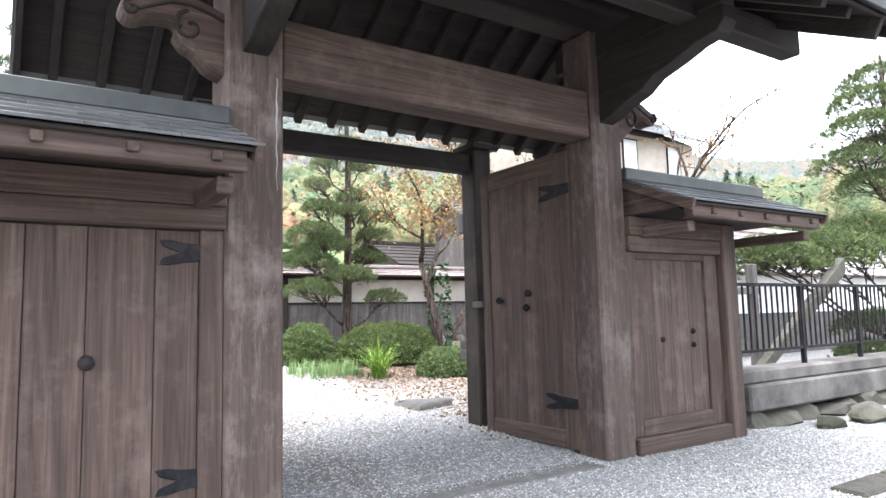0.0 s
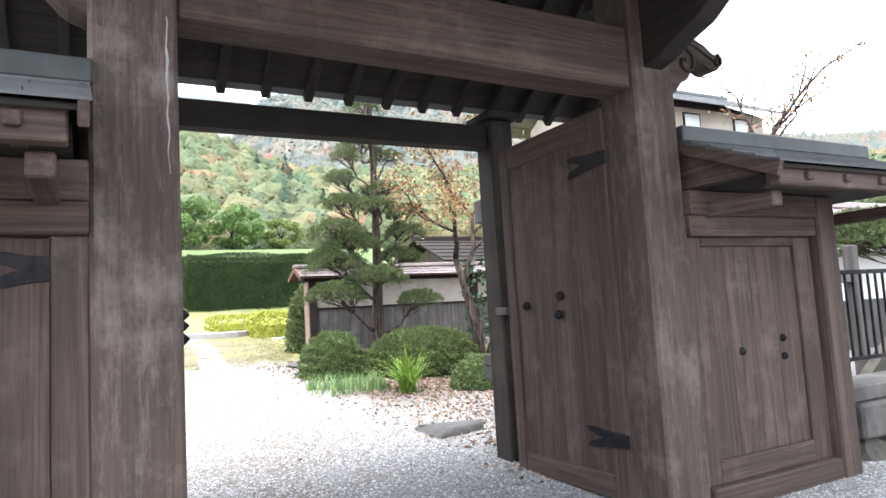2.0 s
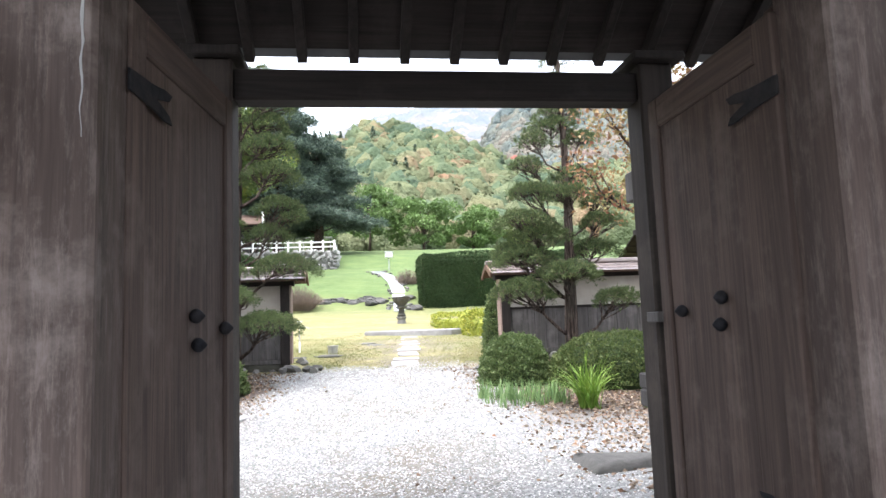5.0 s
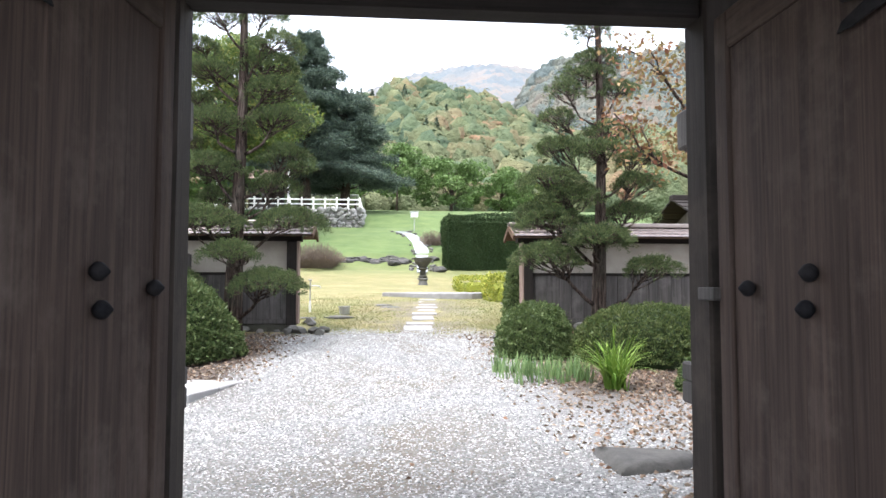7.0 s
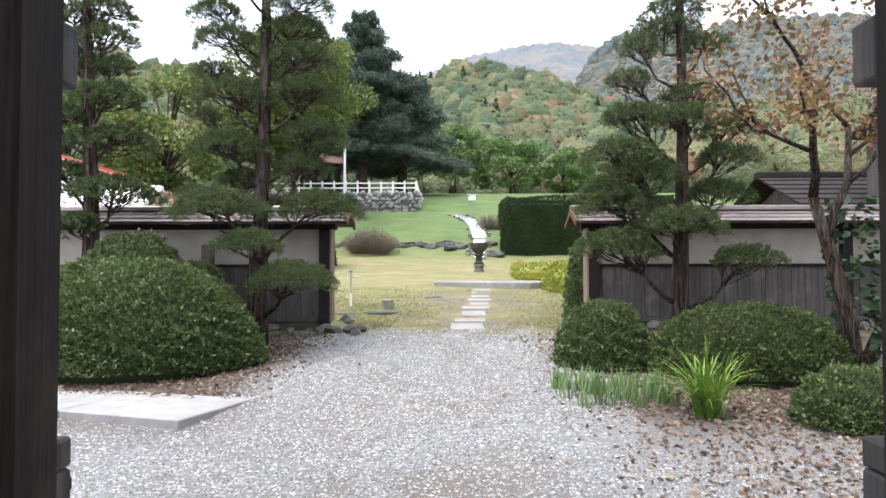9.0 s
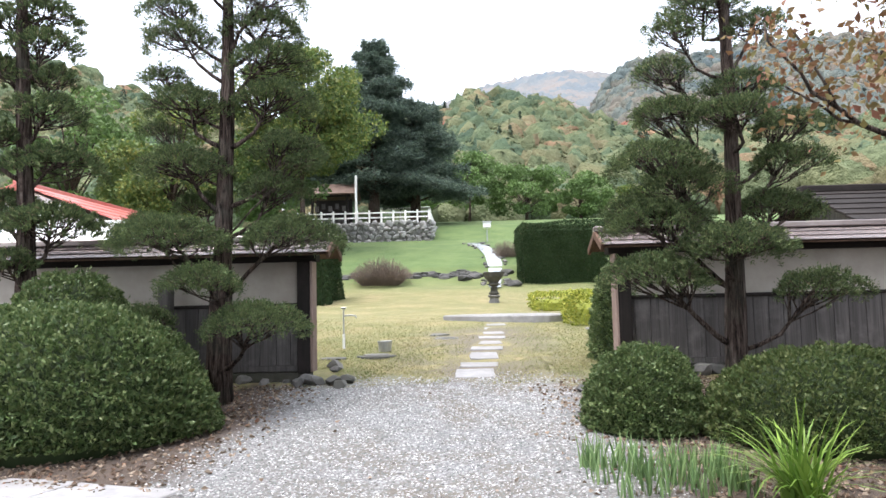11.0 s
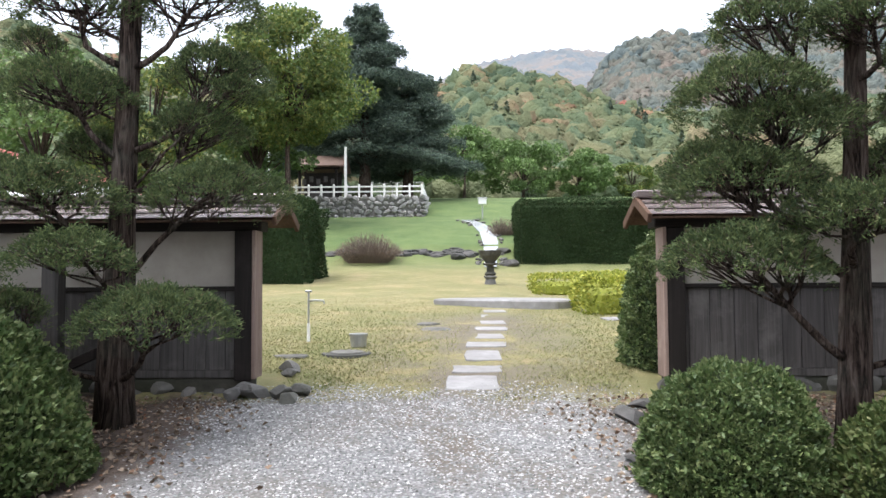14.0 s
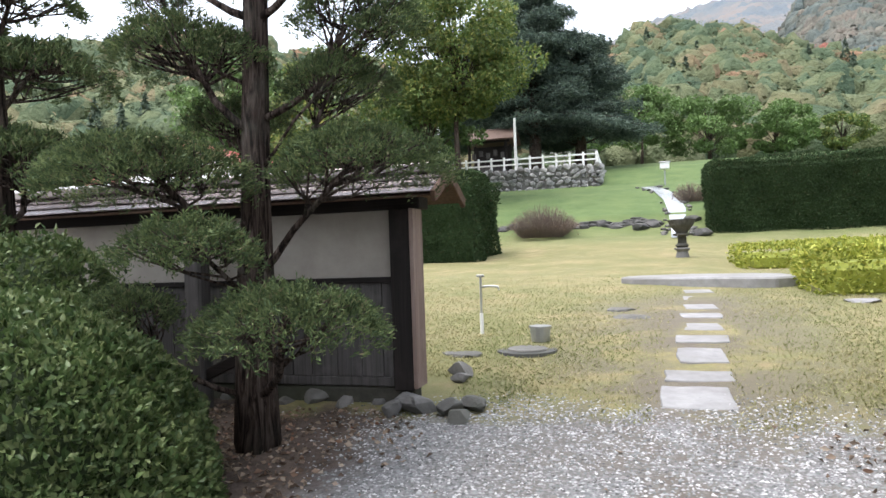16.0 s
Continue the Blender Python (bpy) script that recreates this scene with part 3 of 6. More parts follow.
part("roof_ridge", box(-0.02, 6.02, RIDGE_Y - 0.16, RIDGE_Y + 0.16, RIDGE_Z + 0.12, RIDGE_Z + 0.36, 0.02), RIDGE, gate)
part("threshold", box(1.55, 4.46, 4.22, 4.56, GF - 0.05, GF + 0.025, 0.01), STONE, gate, "flush grey stone threshold")

# carved beam ends
NOSE = [(0.0, 0.0), (0.12, 0.05), (0.21, 0.15), (0.27, 0.17), (0.33, 0.25), (0.30, 0.31), (0.36, 0.34), (0.48, 0.32), (0.56, 0.28), (0.63, 0.29), (0.665, 0.35), (0.64, 0.41),
        (0.57, 0.42), (0.48, 0.48), (0.34, 0.53), (0.22, 0.52), (0.10, 0.48), (0.0, 0.44)]
for sx, ax in ((-1, 1.23), (1, 4.98)):
    prof = [(ax + sx * a, 3.33 + b) for a, b in NOSE]
    nose = part("carved_beam_end", prism(prof, "y", 4.40, 4.60, 0.02), WOOD["x"], gate, "carved scrolled beam end")
    for (cx, cz, r) in ((0.24, 0.30, 0.11), (0.59, 0.35, 0.055)):
        pts = [(ax + sx * (cx + r * k / 14 * math.cos(k * 0.55)), 4.396, 3.33 + cz + r * k / 14 * math.sin(k * 0.55)) for k in range(2, 15)]
        part("scroll", tube(pts, [0.015] * len(pts), 5), DARK_SHADE_WOOD["x"], nose)
    groove = [(ax + sx * a, 4.397, 3.33 + b) for a, b in ((0.02, 0.38), (0.12, 0.42), (0.24, 0.45), (0.36, 0.44), (0.47, 0.39), (0.55, 0.35))]
    part("scroll", tube(groove, [0.012] * len(groove), 5), DARK_SHADE_WOOD["x"], nose)


# ---- gate doors, folded back on to the rear posts ----
def stud(x, y, z, way, parent, r=0.035):
    rings = [(-1.15, 0.12), (-0.85, 0.45), (-0.45, 0.85), (-0.15, 1.0), (0.15, 1.0), (0.45, 0.85), (0.85, 0.45), (1.15, 0.12)]
    pts = [(x + r * h, y, z) if way else (x, y + r * h, z) for h, k in rings]
    return part("iron_stud", tube(pts, [r * k for h, k in rings], 10), IRON, parent, "pointed black iron stud", True)


def strap(axis, at, off, a, b, z, parent, tilt=0.0, h=0.06):
    """An iron hinge strap with a forked tip; a is the hinge end, b the tip."""
    prof = [(a, z - h * 0.8), (a + 0.55 * (b - a), z - h), (a + 0.8 * (b - a), z - h * 1.3 + tilt), (b, z - h * 1.25 + tilt), (a + 0.93 * (b - a), z - h * 0.6), (a + 0.62 * (b - a), z), (a + 0.93 * (b - a), z + h * 0.6), (b, z + h * 1.25 + tilt), (a + 0.8 * (b - a), z + h * 1.3 + tilt), (a + 0.55 * (b - a), z + h), (a, z + h * 0.8)]
    return part("hinge_strap", prism(prof, axis, min(at, at + off), max(at, at + off), 0.003), IRON, parent, "forked black iron hinge strap")


def leaf_door(face, back, inward):
    """A leaf at x between face (seen side) and back, from the hinge at the front to its free end."""
    lo, hi = min(face, back), max(face, back)
    y0, y1, z0, z1 = 4.66, 6.06, 0.43, 3.30
    door = thing("gate_door", (face, y0, z0), "weathered plank gate door with iron straps, standing open", "gate door", "pair of gate doors")
    part("stile", box(lo, hi, y0, y0 + 0.16, z0, z1, 0.01), WOOD["z"], door)
    part("stile", box(lo, hi, y1 - 0.13, y1, z0, z1, 0.01), WOOD["z"], door)
    part("top_rail", box(lo, hi, y0 + 0.16, y1 - 0.13, z1 - 0.20, z1, 0.01), WOOD["y"], door)
    part("bottom_rail", box(lo, hi, y0 + 0.16, y1 - 0.13, z0, z0 + 0.17, 0.01), WOOD["y"], door)
    ys_ = np.linspace(y0 + 0.16, y1 - 0.13, 5)
    for a, b in zip(ys_, ys_[1:]):
        part("plank", box(lo + 0.022, hi - 0.022, a + 0.0005, b - 0.0005, z0 + 0.17, z1 - 0.20, 0.0015), WOOD["z"], door)
    s = -1 if face < back else 1
    shift = 0.12 if inward < 0 else 0.0
    for y, z in ((5.76 + shift, 1.865), (5.32 + shift, 1.78), (5.29 + shift, 1.93)):
        stud(face + s * 0.01, y, z, True, door, 0.04)
    for z in (2.92, 0.86):
        strap("x", face, s * 0.012, y0 - 0.03, y0 + 0.42, z, door)
    return door


for x0, x1 in ((1.50, 1.592), (4.618, 4.70)):
    part("hinge_jamb", box(x0, x1, 4.70, 4.78, GF, 3.35, 0.01), WOOD["z"], gate)
crack_rng = random.Random(3)
left_edge, right_edge = [], []
for k in range(22):
    zc, w = 3.36 - 0.78 * k / 21, 0.009 * (1 - abs(k - 7) / 16)
    xc = 1.550 + 0.004 * math.sin(k * 1.3)
    left_edge.append((xc - w * crack_rng.uniform(0.3, 1.1), zc))
    right_edge.append((xc + max(0.001, w * crack_rng.uniform(0.1, 1.0)), zc))
part("filled_crack", prism(left_edge + right_edge[::-1], "y", 4.327, 4.34, 0), PALESTONE, gate, "pale filled crack in the post")
leaf_door(4.57, 4.64, 1)
left_leaf = leaf_door(1.617, 1.547, -1)
left_leaf.rotation_euler.z = -math.atan(0.124)
latch = thing("door_latch", (4.56, 6.12, 1.84), "short pale wooden latch bar between door and post", "latch")
part("bar", box(4.53, 4.60, 6.04, 6.22, 1.80, 1.87, 0.006), PLANK, latch)


# ---- wing walls with their own small roofs ----
def shingle_roof(parent, xa, xb, ye, ze, yr, zr, rows=5, material=None, width=0.42, step=0.022):
    """Rows of lapped shingles from the eave to the ridge, on one side."""
    material = material or SHINGLE
    d = Vector((0, yr - ye, zr - ze))
    nrm = Vector((0, -d.z, d.y)).normalized()
    if nrm.z < 0:
        nrm = -nrm
    per = max(1, round((xb - xa) / width))
    w = (xb - xa) / per
    meshes = {}
    for r in range(rows):
        a = Vector((0, ye, ze)) + d * (r / rows)
        b = Vector((0, ye, ze)) + d * min(1.0, (r + 1.25) / rows)
        a, b = a + nrm * (step + 0.012), b + nrm * 0.012
        cells = range(per + (r % 2))
        for c in cells:
            x0 = xa + (c - 0.5 * (r % 2)) * w
            x1 = min(x0 + w, xb)
            x0 = max(x0, xa)
            prof = [(a.y, a.z), (b.y, b.z), (b.y - nrm.y * 0.014, b.z - nrm.z * 0.014), (a.y - nrm.y * 0.016, a.z - nrm.z * 0.016)]
            part("shingle", prism(prof, "x", x0 + 0.002, x1 - 0.002, 0), material, parent)


def wing(xa, xb, post_at, name_label):
    wing_wall = thing("wing_wall", ((xa + xb) / 2, 4.45, GF), name_label, "wall", "wing walls of the gate")
    part("end_post", box(post_at, post_at + 0.24, 4.28, 4.56, GF - 0.05, 2.62, 0.015), WOOD["z"], wing_wall)
    part("sill_beam", box(xa, xb, 4.29, 4.52, GF - 0.03, GF + 0.17, 0.012), WOOD["x"], wing_wall)
    part("header_beam", box(xa, xb, 4.30, 4.54, 2.29, 2.44, 0.01), WOOD["x"], wing_wall)
    part("plate_beam", box(xa - 0.0, xb, 4.28, 4.56, 2.44, 2.62, 0.01), WOOD["x"], wing_wall)
    return wing_wall


def wing_roof(xa, xb, label):
    roof = thing("wing_roof", ((xa + xb) / 2, 4.42, 2.62), label, "roof", "small roofs of the wing walls")
    for s in (-1, 1):
        ye, yr = 4.42 + s * 0.80, 4.42
        part("eave_beam", box(xa + 0.06, xb - 0.06, min(ye - s * 0.03, ye - s * 0.13), max(ye - s * 0.03, ye - s * 0.13), 2.535, 2.665, 0.008), WOOD["x"], roof)
        slope_bar(xa, xb, ye, 2.64, yr, 2.98, 0.028, DARK_SHADE_WOOD["x"], "roof_board", roof)
        shingle_roof(roof, xa - 0.02, xb + 0.02, ye - 0.0 + s * 0.03, 2.655, yr, 3.0)
        for xe in (xa - 0.01, xb - 0.03):
            slope_bar(xe, xe + 0.04, ye, 2.58, yr, 2.92, 0.10, WOOD["y"], "bargeboard", roof)
        k = xa + 0.35
        while k < xb - 0.1:
            part("rafter_end", box(k - 0.03, k + 0.03, min(ye, ye + s * -0.34), max(ye, ye + s * -0.34), 2.575, 2.63, 0.006), WOOD["y"], roof)
            k += 0.42
    for k in (xa + 0.12, xb - 0.20):
        part("bracket", box(k, k + 0.10, 3.75, 5.09, 2.42, 2.52, 0.01), WOOD["y"], roof)
    for xe in (xa + 0.06, xb - 0.10):
        part("gable_board", prism([(3.78, 2.642), (5.06, 2.642), (4.42, 2.93)], "x", xe, xe + 0.03, 0), WOOD["y"], roof)
    # soffit closes the underside, eave shade put into its timber colour
    part("soffit", box(xa + 0.05, xb - 0.05, 3.78, 5.06, 2.625, 2.642, 0.0), DARK_SHADE_WOOD["x"], roof)
    part("ridge_cap", box(xa - 0.03, xb + 0.03, 4.30, 4.54, 2.98, 3.10, 0.01), RIDGE, roof)
    return roof


right_wing = wing(5.00, 6.44, 6.44, "dark timber wing wall with a framed wicket")
left_wing = wing(-1.0, 1.21, -1.24, "dark timber wing wall with a plank door")
wing_roof(5.04, 7.30, "small grey shingled roof over the wing wall")
wing_roof(-1.9, 1.20, "small grey shingled roof over the wing wall")

wicket = thing("wicket_door", (5.65, 4.42, GF + 0.17), "closed framed wicket door of weathered planks", "door")
z0, z1 = GF + 0.17, 2.29
part("stile", box(5.005, 5.15, 4.36, 4.45, z0, z1, 0.008), WOOD["z"], wicket)
part("stile", box(6.22, 6.43, 4.36, 4.45, z0, z1, 0.008), WOOD["z"], wicket)
part("bottom_rail", box(5.15, 6.22, 4.36, 4.45, z0, z0 + 0.16, 0.008), WOOD["x"], wicket)
part("top_rail", box(5.15, 6.22, 4.36, 4.45, z1 - 0.07, z1, 0.008), WOOD["x"], wicket)
for a, b in zip(np.linspace(5.15, 6.22, 5), np.linspace(5.15, 6.22, 5)[1:]):
    part("plank", box(a + 0.001, b - 0.001, 4.39, 4.43, z0 + 0.16, z1 - 0.07, 0.003), WOOD["z"], wicket)
for x, z in ((5.52, 1.43), (6.00, 1.50), (6.00, 1.36)):
    stud(x, 4.385, z, False, wicket, 0.03)

plank_door = thing("plank_door", (0.35, 4.40, GF + 0.17), "closed weathered plank door with forked iron straps", "door")
part("jamb", box(1.06, 1.208, 4.345, 4.50, z0, z1, 0.008), WOOD["z"], plank_door)
edges = [-0.98, -0.55, -0.2, 0.12, 0.43, 0.80, 1.06]
for a, b in zip(edges, edges[1:]):
    part("plank", box(a + 0.002, b - 0.002, 4.37, 4.43, z0 + 0.01, z1 - 0.01, 0.005), WOOD["z"], plank_door)
# unseen sheet added behind the planks to block brightness through their gaps
part("backing_board", box(-0.99, 1.06, 4.432, 4.455, z0 + 0.01, z1 - 0.01, 0.0), DARK_SHADE_WOOD["z"], plank_door)
for z in (2.14, 0.76):
    strap("y", 4.37, -0.012, 1.15, 0.82, z, plank_door)
for x, z in ((0.44, 1.49), (-0.02, 1.55), (-0.02, 1.40)):
    stud(x, 4.36, z, False, plank_door, 0.045)


# ---- garden walls on either side of the lawn's mouth ----
def garden_wall(xa, xb, post_x, label):
    """A plaster wall with planks below and a low metal roof; ends at post_x."""
    wall = thing("garden_wall", ((xa + xb) / 2, 14.65, 1.1), label, "wall", "roofed garden walls")
    zb, zm, zt = 1.30, 2.10, 2.66
    part("plaster", box(xa, xb, 14.60, 14.76, zm, zt, 0.005), PLASTER, wall, "aged cream plaster panel")
    k = xa
    rr = random.Random(int(xa * 10))
    while k < xb - 0.02:
        w = min(rr.uniform(0.17, 0.24), xb - k)
        part("plank", box(k + 0.003, k + w - 0.003, 14.565 + rr.uniform(0, 0.008), 14.60, zb, zm - 0.02, 0.004), PLANK, wall)
        k += w
    part("rail", box(xa, xb, 14.54, 14.60, zm - 0.03, zm + 0.015, 0.006), DARK_SHADE_WOOD["x"], wall)
    part("sill", box(xa, xb, 14.57, 14.76, zb - 0.08, zb, 0.008), PLANK, wall)
    part("footing", box(xa, xb, 14.58, 14.78, 0.9, zb - 0.08, 0.02), MOSSY, wall, "mossy earth and stone footing")
    part("wall_core", box(xa, xb, 14.605, 14.75, zb, zm, 0.0), DARK_SHADE_WOOD["x"], wall)
    part("plate", box(xa - 0.1, xb + 0.1, 14.56, 14.80, zt, zt + 0.10, 0.008), DARK_SHADE_WOOD["x"], wall)
    pw = 0.17
    for px in (post_x, post_x + (xb - xa) * (0.45 if post_x < (xa + xb) / 2 else -0.45), ):
        part("post", box(px - pw / 2, px + pw / 2, 14.50, 14.70, zb - 0.1, zt, 0.01), DARK_SHADE_WOOD["z"], wall)
    inner = 1 if post_x >= xb - 0.2 else -1
    part("end_board", box(post_x + inner * 0.104 - 0.018, post_x + inner * 0.104 + 0.018, 14.495, 14.74, zb - 0.08, zt, 0.005), PALEBOARD, wall, "pale reddish new end board")
    ra, rb = xa - (0.22 if inner < 0 else 0), xb + (0.30 if inner > 0 else 0)
    for s in (-1, 1):
        ye, yr = 14.68 + s * 0.42, 14.68
        slope_bar(ra, rb, ye, 2.72, yr, 2.92, 0.02, REDWOOD, "roof_board", wall)
        for r in range(3):
            f0, f1 = r / 3, (r + 1.1) / 3
            slope_bar(ra - 0.03, rb + 0.03, ye + (yr - ye) * f0 - s * -0.02, 2.735 + 0.2 * f0 + 0.012, ye + (yr - ye) * min(1, f1), 2.735 + 0.2 * min(1, f1), 0.012, ROOFMETAL, "metal_sheet", wall, 0.01)
        xe = rb if inner > 0 else ra - 0.04
        slope_bar(xe, xe + 0.04, ye - s * -0.02, 2.68, yr, 2.88, 0.09, REDWOOD, "bargeboard", wall)
    part("ridge_cap", box(ra - 0.04, rb + 0.05, 14.60, 14.76, 2.955, 3.03, 0.012), ROOFMETAL, wall)
    return wall


garden_wall(-9.0, 1.265, 1.205, "dark plank and cream plaster garden wall with a metal roof")
garden_wall(5.30, 14.0, 5.38, "dark plank and cream plaster garden wall with a metal roof")
base_stones = random.Random(4)
for i in range(34):
    x = -8.6 + i * 0.29
    part_z = ground_z(14.5)
    big = base_stones.uniform(0.10, 0.24)
    r = tagged(part("foundation_stone", rock(x, 14.60 + base_stones.uniform(-0.04, 0.04), part_z + base_stones.uniform(-0.02, 0.06), big, 0.16, base_stones.uniform(0.08, 0.14), i), STONE), "rough grey foundation stone under the wall", "stone", "foundation stones")
for i in range(28):
    x = 5.4 + i * 0.3
    r = tagged(part("foundation_stone", rock(x, 14.60 + base_stones.uniform(-0.04, 0.04), ground_z(14.5) + 0.06, 0.19, 0.16, 0.14, i + 60), STONE), "rough grey foundation stone under the wall", "stone", "foundation stones")
for i, (x, y, s) in enumerate(((1.36, 14.42, 0.20), (1.60, 14.36, 0.15), (1.76, 14.5, 0.16), (1.74, 14.18, 0.12), (1.18, 14.3, 0.13), (1.42, 15.45, 0.18), (1.50, 15.2, 0.10), (4.74, 13.75, 0.26), (4.52, 12.75, 0.12), (4.95, 14.1, 0.2))):
    tagged(part("rock", rock(x, y, ground_z(y) + (0.05 if x < 3 else 0.01), s, s * 0.75, s * (0.62 if x < 3 else 0.34), i + 20, 3, i * 1.1), STONE if x < 3 else DARKSTONE), "rough grey garden rock on the ground", "rock", "loose rocks by the wall")

stake = thing("timber_post", (-0.52, 14.28, ground_z(14.28)), "old grey timber post with a slanting brace before the wall", "post")
part("shaft", box(-0.60, -0.44, 14.20, 14.36, ground_z(14.28) - 0.1, 2.42, 0.02), PLANK, stake)
part("brace", prism([(-0.44, 1.30), (-0.10, 1.45), (-0.10, 1.55), (-0.44, 1.40)], "y", 14.24, 14.32), DARK_SHADE_WOOD["x"], stake)


# ---- plants ----
def dome_points(rng, n, cx, cy, z, rx, ry, h, lump=0.06, seed=0):
    """Points and outward ways on a lumpy clipped dome."""
    a, u = rng.uniform(0, 2 * np.pi, n), rng.uniform(0.0, 1.0, n)
    el = np.arcsin(u)
    d = np.stack([np.cos(a) * np.cos(el) ** 0.75, np.sin(a) * np.cos(el) ** 0.75, np.sin(el)], 1)
    k = 1 + lump * np.sin(3 * a + seed) * np.cos(2.3 * el + seed) + lump * 0.6 * np.sin(7 * a + 5 * el + seed)
    p = np.stack([cx + rx * d[:, 0] * k, cy + ry * d[:, 1] * k, z + h * (0.01 + 0.99 * d[:, 2]) * k], 1)
    nrm = unit(np.stack([d[:, 0] / rx, d[:, 1] / ry, d[:, 2] / h], 1))
    return p, nrm


def shrub(name, x, y, rx, ry, h, n, size, material, label, seed, category="shrub", group=""):
    z = ground_z(y)
    rng = np.random.default_rng(seed)
    ob = thing(name, (x, y, z), label, category, group)
    bm = bmesh.new()
    bmesh.ops.create_icosphere(bm, subdivisions=3, radius=1)
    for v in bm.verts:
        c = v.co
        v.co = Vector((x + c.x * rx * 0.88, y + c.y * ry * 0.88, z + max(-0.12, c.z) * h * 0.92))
    # core seen through the leaves, its shade painted as dark green
    part("inner_mass", bm, INNERLEAF, ob, "dense inner leaves with gap shade in their dark green", True)
    p, nrm = dome_points(rng, n, x, y, z, rx, ry, h, 0.035, seed)
    lump = np.sin(p[:, 0] * 31 + 3 * np.sin(p[:, 2] * 17)) * np.sin(p[:, 1] * 29 + 2 * np.sin(p[:, 0] * 13)) + 0.6 * np.sin(p[:, 2] * 37 + p[:, 0] * 11)
    p += nrm * (0.022 * lump - rng.uniform(0, 0.05, n) + np.where(rng.uniform(0, 1, n) < 0.02, 0.04, 0.0))[:, None]
    link_mesh("leaves", leaf_mesh("leaves", rng, p, nrm + [0, 0, 0.4], size, 0.55, 0.3, 0.75), material, ob)
    return ob


def pad_points(rng, n, c, r, h):
    """A clipped pad: a thin lumpy dome of twig tufts with a drooping ragged rim, open below."""
    per = 14
    k = max(10, n // per)
    a, u = rng.uniform(0, 2 * np.pi, k), np.sqrt(rng.uniform(0, 1, k))
    wob = 1 + 0.14 * np.sin(3 * a + c[0] * 5) + 0.09 * np.sin(5 * a + c[2] * 7) + rng.normal(0, 0.035, k)
    x, y = r * u * wob * np.cos(a), r * u * wob * np.sin(a)
    lump = np.sin(x * 17 + c[2] * 3 + 1.5 * np.sin(y * 9)) * np.sin(y * 16 + c[0] * 4 + 1.5 * np.sin(x * 8))
    sunk = np.where(rng.uniform(0, 1, k) < 0.75, rng.uniform(0, 0.025, k), rng.uniform(0.03, 0.13, k))
    z = h * 1.05 * (1 - u ** 2.3) - 0.16 * r * u ** 5 + 0.035 * lump - sunk
    out = np.stack([x / r * 0.9, y / r * 0.9, 0.75 - 0.4 * u ** 3], 1) + 0.25 * rng.normal(0, 1, (k, 3))
    tip = np.array(c) + np.stack([x, y, z], 1)
    p = tip[:, None] + rng.normal(0, 0.017, (k, per, 3)) + unit(out)[:, None] * rng.uniform(-0.025, 0.04, (k, per, 1))
    return p.reshape(-1, 3), np.repeat(unit(out), per, 0)


